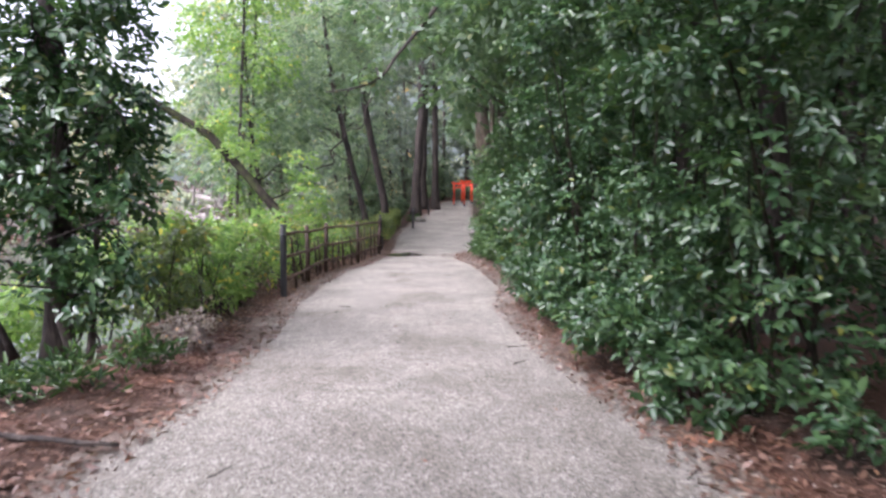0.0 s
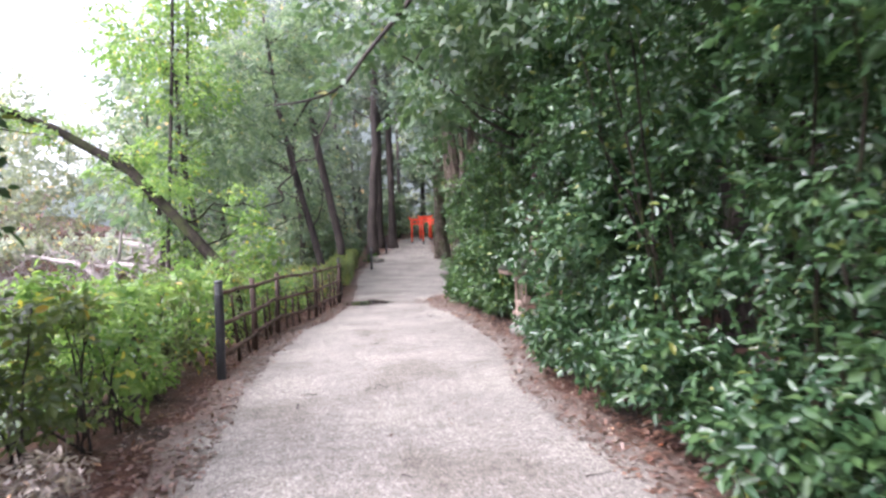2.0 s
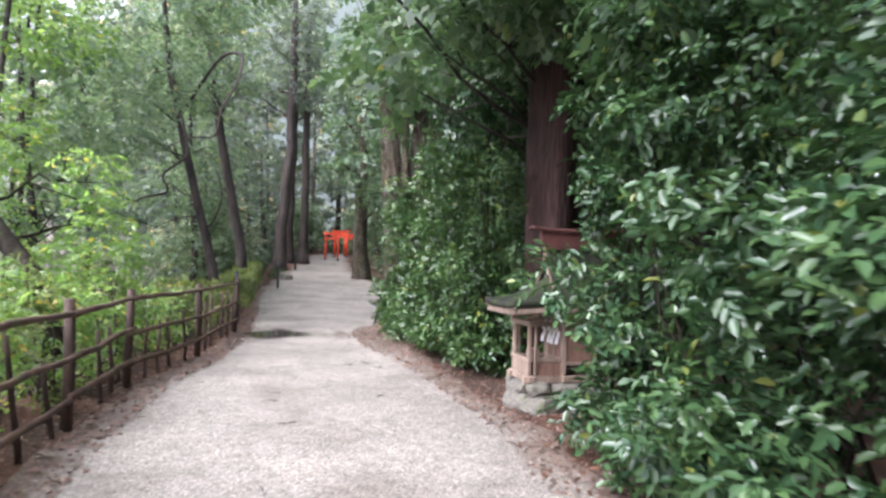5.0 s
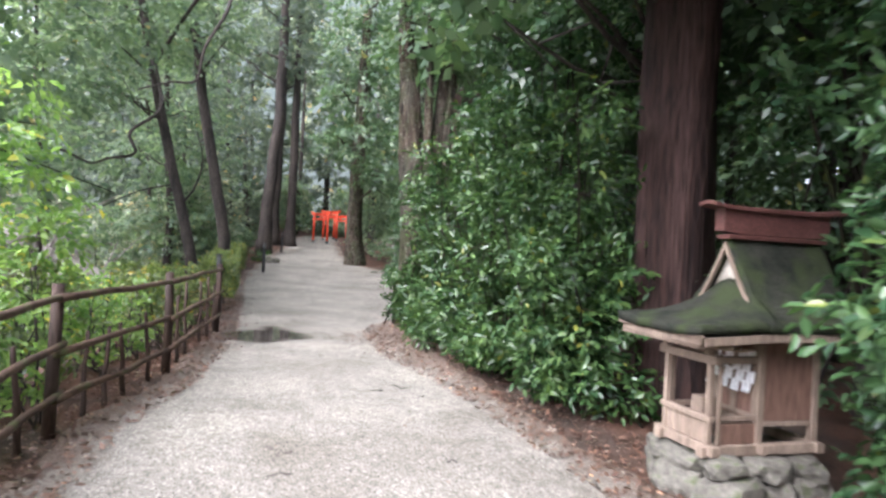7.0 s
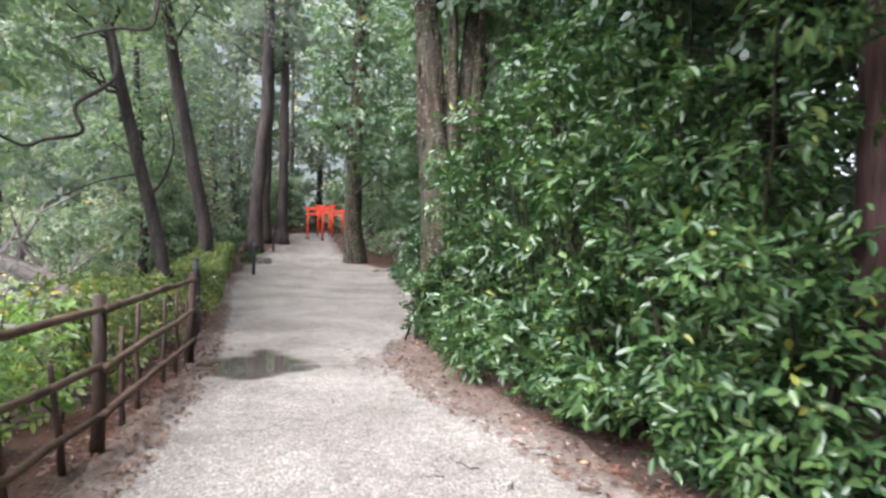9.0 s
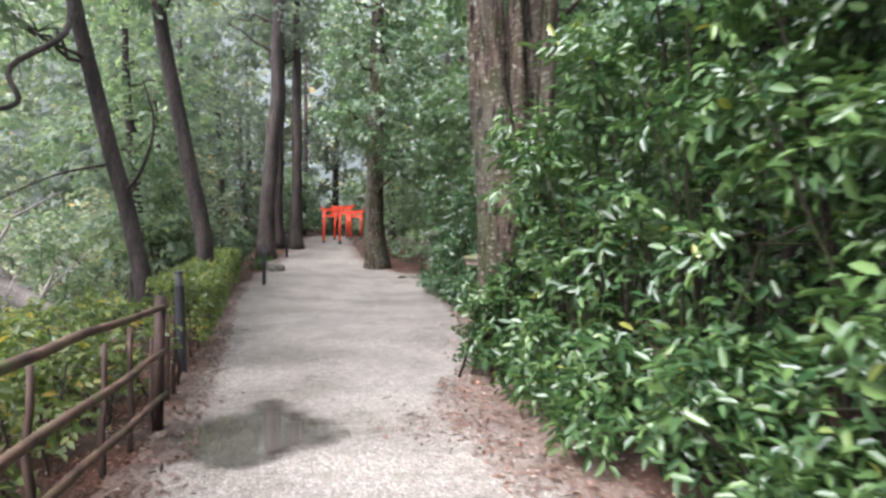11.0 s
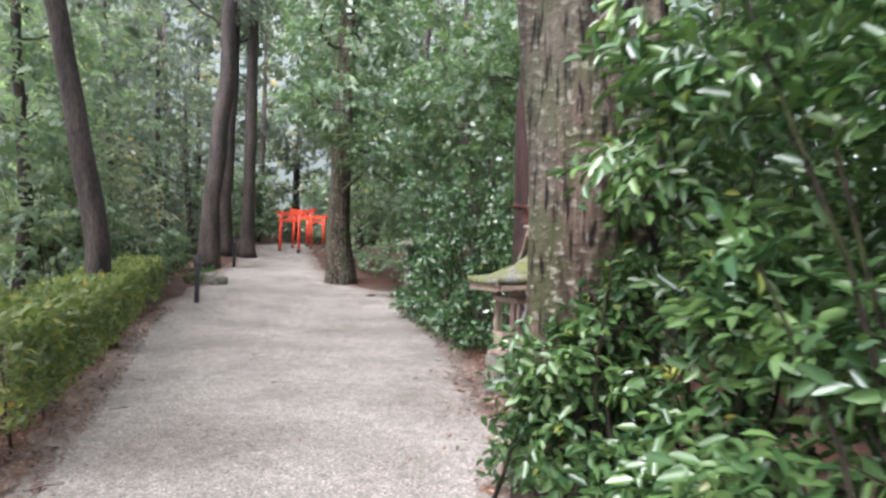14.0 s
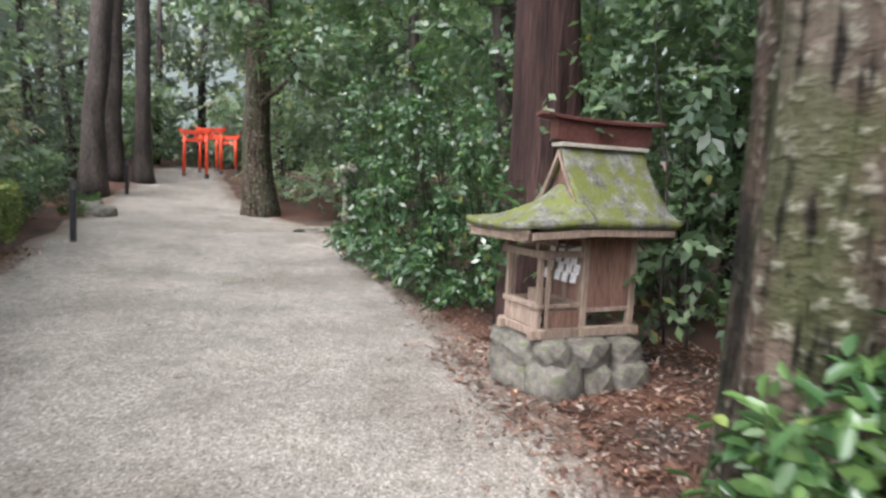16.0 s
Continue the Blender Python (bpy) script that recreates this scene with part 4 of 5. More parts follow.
# ---------------------------------------------------------------- fence, lamp posts
def fence():
    ob = thing("pole_fence", -2.2, 15.0)
    bx, by, bz = ob.location
    line = lambda y: float(np.interp(y, [9.7, 13.3, 15.45, 17.4, 18.6, 20.9], [-2.50, -2.42, -1.98, -1.84, -1.70, -1.75]))
    posts = [9.75, 11.5, 13.3, 15.45, 18.6]
    for i, y in enumerate(posts):
        x = line(y)
        g = Geo().tube([(x - bx, y - by, land(x, y) - bz - 0.15), (x - bx + 0.01, y - by, 0.5), (x - bx + rng.uniform(-0.02, 0.02), y - by, 1.02)], [0.045, 0.043, 0.04], 10, 0.06, i)
        g.done("post", POST, ob, True)
    for h in (0.93, 0.58, 0.25):
        for a, b in zip(posts, posts[1:]):
            pts = wander((line(a) - bx + 0.05, a - by - 0.08, h + rng.uniform(-0.03, 0.03)), (line(b) - bx + 0.05, b - by + 0.08, h + rng.uniform(-0.03, 0.03)), 6, 0.03, h * 7 + a)
            Geo().tube(pts, np.linspace(0.029, 0.022, 7), 9, 0.08, a).done("rail", POLE, ob, True)
    for y in (10.7, 11.3, 12.5, 12.9, 13.8, 14.15, 14.55, 15.1, 16.1, 16.6, 17.6, 18.1, 18.5, 19.4, 19.8, 20.3):
        x = line(y) - 0.02
        s = rng.uniform(-0.26, 0.26)
        Geo().tube(wander((x - bx, y - by, land(x, y) - bz - 0.1), (x - bx - 0.03, y - by + s, rng.uniform(0.55, 0.85)), 5, 0.05, y), np.linspace(0.024, 0.016, 6), 8, 0.1, y).done("stake", POST, ob, True)
    tagged(ob, "rustic brown pole fence with thin stakes along the pond side", "fence")


fence()


def lamp_post(x, y, h, lean=0.0):
    ob = thing("bollard_lamp", x, y)
    Geo().tube([(0, 0, -0.1), (0, 0, h - 0.16)], [0.05, 0.05], 18).done("post", BLACK, ob, False, 0.004)
    Geo().tube([(0, 0, h - 0.16), (0, 0, h - 0.15), (0, 0, h - 0.03)], [0.043, 0.043, 0.043], 18).done("lamp_head", GLASS_CAP, ob, False, 0.003)
    Geo().tube([(0, 0, h - 0.03), (0, 0, h - 0.015), (0, 0, h)], [0.053, 0.053, 0.04], 18).done("cap", BLACK, ob, False, 0.003)
    ob.rotation_euler = (0, radians(lean), 0)
    tagged(ob, "slim black bollard lamp at the path's edge", "lamp", "bollard lamps")


for x, y in ((-3.19, 4.12), (-3.64, 4.39), (-2.79, 4.39), (-4.18, 4.66), (-4.63, 4.12), (-1.05, 34.9), (-1.2, 33.4), (-2.56, 5.02)):
    bush("verge_plant", x, y, [(0, 0, 0.16, 0.3, 0.3, 0.14)], 260, 0.10, LEAF_FRESH, "low green undergrowth on the leafy verge", "undergrowth", stems=3, group="verge plants", broad=0.22, droop=-0.5, stem_r=0.006)
for x, y, s in ((1.28, 3.85, 0.8), (1.9, 3.0, 1.0), (1.46, 3.57, 0.6)):
    bush("verge_plant", x, y, [(0, 0, 0.14 * s, 0.26 * s, 0.26 * s, 0.13 * s), (0.05, 0.05, 0.3 * s, 0.15 * s, 0.15 * s, 0.1 * s)], int(150 * s), 0.085, LEAF_DARK, "low dark leafy shoots on the leaf litter", "undergrowth", stems=4, group="verge plants", stem_r=0.006)
bush("dry_weed", -2.47, 5.69, [(0, 0, 0.22, 0.32, 0.3, 0.16)], 420, 0.06, LITTER_PALE, "pale dry weeds at the path's edge", "undergrowth", stems=14, group="verge plants", broad=0.3, stem_r=0.006, bark=DEAD)

lamp_post(-2.43, 9.45, 1.10, 0.0)
lamp_post(-1.79, 20.85, 1.13, -2.5)
lamp_post(-1.0, 30.65, 1.0)
lamp_post(-0.25, 37.05, 0.9)


# ---------------------------------------------------------------- stones
def stone_mesh(seed, sx, sy, sz):
    bm = bmesh.new()
    bmesh.ops.create_icosphere(bm, subdivisions=2, radius=1.0)
    for v in bm.verts:
        p = v.co.copy()
        q = Vector([math.copysign(abs(c) ** 0.55, c) for c in p])
        q *= 1 + 0.34 * noise.noise(p * 1.3 + Vector((seed * 5.1, seed, 0))) + 0.14 * noise.noise(p * 3.1 + Vector((seed, seed * 3.3, 2)))
        v.co = Vector((q.x * sx, q.y * sy, q.z * sz))
    me = bpy.data.meshes.new("stone")
    bm.to_mesh(me)
    bm.free()
    me.materials.append(STONE)
    return me


STONES = [stone_mesh(k, 0.5, 0.5, 0.5) for k in range(8)]


def stone(parent, x, y, z, sx, sy, sz, k, turn=0.0, name="stone"):
    ob = new(name, STONES[k % 8])
    ob.parent = parent
    ob.location, ob.scale, ob.rotation_euler = (x, y, z), (sx, sy, sz), (0, 0, turn)
    return ob


# ---------------------------------------------------------------- hokora
def hokora(x, y, turn, s, roof_mat, base_h, label):
    """A small gabled wooden shrine on a stone base; its front looks along its own -x. s: its size, base_h: height of the base over the path."""
    ob = thing("hokora", x, y)
    base_h -= ob.location.z
    ob.rotation_euler = (0, 0, radians(turn))
    P = lambda a: a * s
    w, d0, d1 = P(0.28), P(-0.36), P(0.45)
    k = 0
    for course, (z0, z1) in enumerate(((-0.10, base_h * 0.56), (base_h * 0.5, base_h))):
        grow = 0.16 if course == 0 else 0.0
        spots = []
        cuts = (0, 0.30, 0.70, 1) if course else (0, 0.42, 0.66, 1)
        for c0, c1 in zip(cuts, cuts[1:]):
            px = d0 + (d1 - d0) * (c0 + c1) / 2
            spots += [(px, -w + 0.07, (d1 - d0) * (c1 - c0), P(0.3)), (px, w - 0.07, (d1 - d0) * (c1 - c0), P(0.3))]
        spots += [(d0 + 0.08, 0.02, P(0.26), P(0.34)), (d1 - 0.08, 0, P(0.26), P(0.36))]
        for px, py, ax, ay in spots:
            k += 1
            jog = 0.95 + 0.08 * math.sin(k * 2.7)
            stone(ob, px * (1 + grow) + 0.012 * math.sin(k), py * (1 + grow), (z0 + z1) / 2 + 0.012 * math.sin(k * 3.7), ax * 1.16 * jog, ay * 1.1, (z1 - z0) * (1.12 + 0.1 * math.sin(k * 1.3) * (course == 0)), k * 3 + int(x), 0.3 * math.sin(k * 1.9))
    Geo().box((d0 + 0.08, -w + 0.08, 0), (d1 - 0.08, w - 0.08, base_h - 0.01)).done("rubble_core", STONE, ob)
    b = base_h + 0.005

    def beam(name, x0, x1, y0, y1, z0, z1, mat=WOOD, bevel=0.004):
        return Geo().box((P(x0), P(y0), b + P(z0)), (P(x1), P(y1), b + P(z1))).done(name, mat, ob, False, bevel)

    # sills: two long beams with ends proud, cross beams
    for py in (-0.205, 0.205):
        beam("sill", -0.40, 0.49, py - 0.03, py + 0.03, 0, 0.065, WOOD, 0.007)
    for px in (-0.335, 0.02, 0.43):
        beam("sill", px - 0.03, px + 0.03, -0.28, 0.28, 0.012, 0.072, WOOD, 0.007)
    # porch posts and rails, cabin posts
    for py in (-0.2, 0.2):
        sg = 1 if py > 0 else -1
        beam("post", -0.352, -0.318, py - 0.017, py + 0.017, 0.072, 0.60)
        beam("post", -0.292, -0.27, py - 0.012 + sg * 0.018, py + 0.012 + sg * 0.018, 0.067, 0.60)
        beam("post", -0.004, 0.042, py - 0.023, py + 0.023, 0.072, 0.74)
        beam("post", 0.410, 0.455, py - 0.023, py + 0.023, 0.072, 0.74)
        beam("rail", -0.318, -0.004, py - 0.012, py + 0.012, 0.205, 0.235, WOOD, 0.003)
        beam("tie_beam", -0.318, -0.004, py - 0.013, py + 0.013, 0.545, 0.59, WOOD, 0.003)
        beam("tie_beam", 0.042, 0.41, py - 0.016, py + 0.016, 0.69, 0.74, WOOD, 0.003)
        beam("skirt_board", -0.268, -0.004, py - 0.008, py + 0.008, 0.067, 0.185, WOOD_RED, 0.002)
        beam("side_panel", 0.042, 0.41, py - 0.009, py + 0.009, 0.2, 0.69, WOOD_RED, 0.002)
        beam("floor_beam", 0.042, 0.41, py - 0.014, py + 0.014, 0.168, 0.198, WOOD, 0.003)
        beam("bracket", -0.372, -0.30, py - 0.022, py + 0.022, 0.60, 0.64, WOOD, 0.006)
    beam("lintel", -0.36, -0.31, -0.27, 0.27, 0.545, 0.598, WOOD, 0.006)
    beam("eaves_beam", -0.372, -0.30, -0.34, 0.34, 0.642, 0.69, WOOD, 0.006)
    beam("rail", -0.36, -0.312, -0.235, 0.235, 0.205, 0.237, WOOD, 0.003)
    beam("front_board", -0.342, -0.324, -0.182, 0.182, 0.075, 0.2, WOOD, 0.003)
    beam("floor_board", -0.31, 0.41, -0.186, 0.186, 0.172, 0.194, WOOD, 0.003)
    beam("back_panel", 0.415, 0.432, -0.176, 0.176, 0.2, 0.74, WOOD_RED, 0.002)
    beam("door", 0.014, 0.028, -0.176, 0.176, 0.196, 0.72, WOOD_RED, 0.002)
    for py in (-0.165, -0.012, 0.012, 0.165):
        beam("door_stile", 0.004, 0.0135, py - 0.011, py + 0.011, 0.196, 0.72, WOOD, 0.002)
    for pz in (0.21, 0.44, 0.69):
        beam("door_rail", -0.002, 0.0035, -0.176, 0.176, pz, pz + 0.028, WOOD, 0.001)
    beam("offering_box", -0.26, -0.16, -0.05, 0.06, 0.195, 0.31, WOOD, 0.005)
    # roof: concave main slopes with the ridge along x, and a porch roof sweeping forward and down
    e, top, W2 = b + P(0.80), b + P(1.335), P(0.42)
    curve = lambda v: e + (top - e) * (1 - abs(v)) ** 1.5 + P(0.02) * abs(v) ** 6
    X0, X1, XF = P(-0.10), P(0.63), P(-0.59)

    def main(u, v):
        vv = 2 * v - 1
        return (X0 + (X1 - X0) * u + P(0.06) * (u - 0.4) * abs(vv) ** 2, W2 * vv, curve(vv) + P(0.014) * noise.noise(Vector((u * 5, v * 8, s))) + P(0.006) * noise.noise(Vector((u * 19, v * 27, s))))

    Geo().sheet(main, 22, 40, P(0.06)).done("roof", roof_mat, ob, True)

    def porch(u, v):
        vv = 2 * v - 1
        back = e + P(0.012) + P(0.24) * (1 - abs(vv) ** 1.5)
        front = e - P(0.03) + P(0.025) * abs(vv) ** 4
        t = u ** 0.7
        return (X0 + P(0.04) + (XF - X0 - P(0.04)) * u, W2 * vv, back + (front - back) * t + P(0.012) * noise.noise(Vector((u * 5, v * 8, s + 3))) + P(0.005) * noise.noise(Vector((u * 17, v * 25, s))))

    Geo().sheet(lambda u, v: porch(1 - u, v), 16, 32, P(0.05)).done("porch_roof", roof_mat, ob, True)
    # eaves: a pale edge board over a darker one, small rafter ends, boarded underside
    f = e - P(0.03)
    Geo().box((XF + P(0.005), -W2 + P(0.005), f - P(0.052)), (XF + P(0.03), W2 - P(0.005), f - P(0.03))).done("eaves_board", WOOD, ob, False, 0.003)
    Geo().box((XF + P(0.022), -W2 + P(0.03), f - P(0.09)), (XF + P(0.045), W2 - P(0.03), f - P(0.054))).done("eaves_board", WOOD, ob, False, 0.003)
    for sg in (-1, 1):
        side = Geo().sheet(lambda u, v: (XF + P(0.046) + (X1 - XF - P(0.07)) * u, sg * (W2 - P(0.02)) + P(0.022) * (v - 0.5), f - P(0.045) + P(0.03) * min(1.0, u * 2.4)), 12, 1, P(0.05))
        side.done("eaves_board", WOOD, ob, False, 0.003)
    for i in range(19):
        py = (i / 18 - 0.5) * 2 * (W2 - P(0.055))
        Geo().box((XF + P(0.012), py - P(0.008), f - P(0.108)), (XF + P(0.2), py + P(0.008), f - P(0.092))).done("rafter", WOOD, ob)
    Geo().box((XF + P(0.05), -W2 + P(0.05), f - P(0.085)), (X1 - P(0.06), W2 - P(0.05), f - P(0.062))).done("eaves_ceiling", WOOD_RED, ob)
    # gable: infill and barge boards
    gz = lambda v: curve(v) - P(0.065)
    tri = [(X0 + P(0.05), W2 * v, gz(v)) for v in np.linspace(-0.6, 0.6, 13)]
    n = len(tri)
    verts = tri + [(px + P(0.02), py, pz) for px, py, pz in tri]
    faces = [tuple(reversed(range(n))), tuple(range(n, 2 * n))] + [(i, (i + 1) % n, n + (i + 1) % n, n + i) for i in range(n)]
    mesh_object("gable", verts, faces, WHITE if roof_mat is ROOF_DARK else WOOD_RED, ob)
    for sg in (-1, 1):
        g = Geo()
        pts = [(X0 - P(0.005), sg * W2 * v, curve(v) - P(0.05)) for v in np.linspace(0.0, 0.64, 9)]
        for a, c in zip(pts, pts[1:]):
            m0 = len(g.v)
            for px, py, pz in (a, c):
                g.v += [Vector((px - P(0.01), py, pz)), Vector((px + P(0.014), py, pz)), Vector((px + P(0.014), py, pz - P(0.045))), Vector((px - P(0.01), py, pz - P(0.045)))]
            g.f += [tuple(m0 + q for q in fc) for fc in ((0, 1, 5, 4), (1, 2, 6, 5), (2, 3, 7, 6), (3, 0, 4, 7), (0, 3, 2, 1), (4, 5, 6, 7))]
        g.done("barge_board", WOOD, ob)
    # ridge: pale line, box with flaring ends, cap sweeping up at the ends
    Geo().box((X0 - P(0.03), -P(0.058), top - P(0.035)), (X1 + P(0.01), P(0.058), top - P(0.008))).done("ridge_line", RIDGE if roof_mat is ROOF_DARK else WHITE, ob, False, 0.003)
    Geo().sheet(lambda u, v: (X0 - P(0.06) + (X1 - X0 + P(0.10)) * u, P(0.045) * (2 * v - 1), top + P(0.15) + P(0.018) * (2 * u - 1) ** 4), 12, 2, P(0.156)).done("ridge_box", RIDGE, ob, False, 0.004)
    cap = lambda u, v: (X0 - P(0.16) + (X1 - X0 + P(0.30)) * u, P(0.078) * (2 * v - 1), top + P(0.178) + P(0.024) * (2 * u - 1) ** 4 - P(0.014) * abs(2 * v - 1))
    Geo().sheet(cap, 14, 4, P(0.024)).done("ridge_cap", RIDGE, ob, False, 0.003)
    # straw rope with folded paper streamers before the door
    Geo().tube([(P(-0.03), P(py), b + P(0.635) + P(0.9) * (py * py - 0.04)) for py in np.linspace(-0.19, 0.19, 9)], [P(0.011)] * 9, 7, 0.2).done("straw_rope", WOOD, ob, True)
    for py, sw in ((-0.16, 0.2), (-0.09, -0.15), (0.02, 0.1), (0.13, -0.2)):
        g = Geo()
        z, yy = b + P(0.62), P(py)
        for j in range(4):
            off = P(0.016) * (1 if j % 2 else -1)
            xx = P(-0.03) - 0.004 * j + P(0.02) * sw * j
            n0 = len(g.v)
            for dz, lean in ((0.0, 0.006), (-0.07, -0.006)):
                for dy in (-0.033, 0.033):
                    g.v += [Vector((xx + P(lean), yy + off + P(dy), z + P(dz - 0.062 * j))), Vector((xx + P(lean) + 0.002, yy + off + P(dy), z + P(dz - 0.062 * j)))]
            g.f += [tuple(n0 + q for q in fc) for fc in ((0, 2, 6, 4), (1, 5, 7, 3), (0, 1, 3, 2), (4, 6, 7, 5), (0, 4, 5, 1), (2, 3, 7, 6))]
        g.done("paper_streamer", PAPER, ob)
    return tagged(ob, label, "shrine", "small shrines")


hokora(1.78, 11.83, 0.3, 0.99, ROOF_DARK, 0.285, "small weathered wooden shrine with a dark mossy roof on piled stones")
hokora(2.834, 22.876, -1.5, 1.089, ROOF_MOSS, 0.432, "small weathered wooden shrine with a moss-green roof on piled stones")


# ---------------------------------------------------------------- gates, lantern
def torii(x, y, turn, w, h):
    ob = thing("torii_gate", x, y)
    ob.rotation_euler = (0, 0, radians(turn))
    for sgn in (-1, 1):
        Geo().tube([(sgn * w * 0.53, 0, 0.11), (sgn * w * 0.5, 0, h * 0.93)], [0.055, 0.048], 14).done("pillar", VERMILION, ob, True)
        tagged(Geo().tube([(sgn * w * 0.53, 0, -0.1), (sgn * w * 0.53, 0, 0.12)], [0.075, 0.065], 14).done("pillar_foot", BLACK, ob, True), "black pillar foot")
    Geo().box((-w * 0.62, -0.03, h * 0.76), (w * 0.62, 0.03, h * 0.82)).done("tie_beam", VERMILION, ob, False, 0.006)
    Geo().sheet(lambda u, v: (w * 1.5 * (u - 0.5), 0.1 * (v - 0.5), h + 0.06 * (2 * u - 1) ** 4), 14, 2, 0.07).done("top_beam", VERMILION, ob)
    Geo().sheet(lambda u, v: (w * 1.4 * (u - 0.5), 0.08 * (v - 0.5), h - 0.072 + 0.055 * (2 * u - 1) ** 4), 14, 2, 0.06).done("under_beam", VERMILION, ob)
    Geo().box((-0.03, -0.025, h * 0.82), (0.03, 0.025, h * 0.93)).done("strut", VERMILION, ob, False, 0.004)
    tagged(ob, "bright vermilion wooden torii gate at the end of the path", "torii gate", "row of torii gates")


torii(1.72, 41.0, -34, 0.74, 1.5)
torii(2.3, 42.1, -34, 0.74, 1.52)
torii(2.95, 43.2, -34, 0.7, 1.3)


def stone_lantern(x, y):
    ob = thing("stone_lantern", x, y)
    for k, (z, sx, sz) in enumerate(((0.1, 0.5, 0.25), (0.3, 0.36, 0.2))):
        stone(ob, 0, 0, z, sx, sx, sz, k)
    Geo().tube([(0, 0, 0.36), (0, 0, 0.7), (0, 0, 1.05)], [0.1, 0.085, 0.1], 12, 0.08).done("shaft", STONE, ob, True)
    Geo().tube([(0, 0, 1.05), (0, 0, 1.1), (0, 0, 1.16)], [0.12, 0.2, 0.2], 6).done("platform", STONE, ob, False, 0.01)
    Geo().tube([(0, 0, 1.16), (0, 0, 1.36)], [0.14, 0.14], 6).done("light_box", STONE, ob, False, 0.01)
    Geo().tube([(0, 0, 1.36), (0, 0, 1.42), (0, 0, 1.5), (0, 0, 1.56)], [0.29, 0.27, 0.12, 0.05], 6).done("roof", STONE, ob, False, 0.01)
    tagged(ob, "weathered grey stone lantern half hidden by leaves", "lantern")


stone_lantern(3.4, 30.2)
rock = thing("mossy_rock", -0.7, 33.8)
stone(rock, 0, 0, 0.05, 0.5, 0.7, 0.3, 3, 0.4)
stone(rock, -0.25, 0.4, 0.08, 0.5, 0.6, 0.4, 5, 1.0)
tagged(rock, "low dark rock at the path's edge", "rock")
slab = thing("stone_slab", 3.35, 32.0)
stone(slab, 0, 0, 0.02, 1.1, 0.5, 0.14, 2, 0.1)
tagged(slab, "low flat grey stone slab beside the path", "slab")


# ---------------------------------------------------------------- distance, litter
def far_wood(name, lobes, count, size, mat, label):
    """Distant wood: masses of foliage as one object."""
    B, W, N, S = sprays(lobes, count, size, 5, 0.2, 0.7)
    ob = leaves(name, B, W, N, S, mat, None, 0.62, False)
    tagged(ob, label, "woods", kind="stuff")


def mass(x, y, r, h):
    b = land(x, y)
    return [(x, y, b + h * 0.22, r, r, h * 0.24), (x + r * 0.2, y, b + h * 0.55, r, r, h * 0.25), (x, y + 0.3, b + h * 0.85, r * 0.9, r * 0.9, h * 0.2)]


far_wood("far_woods", sum((mass(rng.uniform(9.5, 14), y, rng.uniform(1.8, 2.6), rng.uniform(10, 15)) for y in np.arange(-2, 50, 1.5)), []), 16000, 0.46, LEAF_FAR, "dense dark woods beside the path")
# The next four carry haze as paler leaf colour; no mist is modelled.
far_wood("far_woods", sum((mass(x, rng.uniform(46.5, 51), rng.uniform(1.8, 2.6), rng.uniform(11, 16)) for x in np.arange(-5, 11, 1.1)), []), 15000, 0.34, LEAF_MIST, "dense woods behind the torii gates, leaf colour tinted for haze")
far_wood("far_woods", sum((mass(rng.uniform(-11, -4.5), y, rng.uniform(1.6, 2.4), rng.uniform(9, 14)) for y in np.arange(36.5, 52, 0.9)), []), 16000, 0.36, LEAF_MIST, "woods at the head of the pond, leaf colour tinted for haze")
far_wood("far_woods", sum((mass(x, rng.uniform(44, 58), rng.uniform(1.8, 2.8), rng.uniform(7, 12.5) + (6 if x > -19 else 0)) for x in np.arange(-36, -8, 0.9)), []), 24000, 0.4, LEAF_HAZE_PALE, "trees on the far bank of the pond, leaf colour paled for haze")
far_wood("far_woods", [(rng.uniform(-28, -9), 40 + abs(rng.normal(0, 3)), 1.4 + rng.uniform(-0.3, 1.2), rng.uniform(0.7, 1.6), rng.uniform(0.7, 1.4), rng.uniform(0.3, 0.7)) for _ in range(64)], 6500, 0.28, LEAF_HAZE_PALE, "low bushes on the far bank of the pond, leaf colour paled for haze")
# Out of view: added behind the start to shape light and reflections.
far_wood("far_woods", sum((mass(x, rng.uniform(-14, -9), rng.uniform(1.8, 2.6), rng.uniform(7, 11)) for x in np.arange(-12, 14, 2)), []), 7000, 0.4, LEAF_FAR, "unseen woods added behind the start to shape the light")

# haze again as a leaf tint in the first and last of these
far_wood("far_woods", sum((mass(x, rng.uniform(54, 60), rng.uniform(2.4, 3.2), rng.uniform(17, 23)) for x in np.arange(-8, 16, 1.6)), []), 3600, 0.6, LEAF_HAZE_PALE, "woods beyond the torii gates, leaf colour paled for haze")
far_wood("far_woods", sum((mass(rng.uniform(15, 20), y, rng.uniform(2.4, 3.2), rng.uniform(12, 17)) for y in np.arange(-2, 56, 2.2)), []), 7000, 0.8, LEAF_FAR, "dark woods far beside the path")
far_wood("far_woods", [(x, 52.5 + rng.uniform(-0.8, 0.8), z, 1.4, 1.2, 1.0) for x in np.arange(-7, 13, 1.5) for z in (1.9, 3.3)], 2600, 0.5, LEAF_MIST, "undergrowth behind the torii gates, leaf colour tinted for haze")


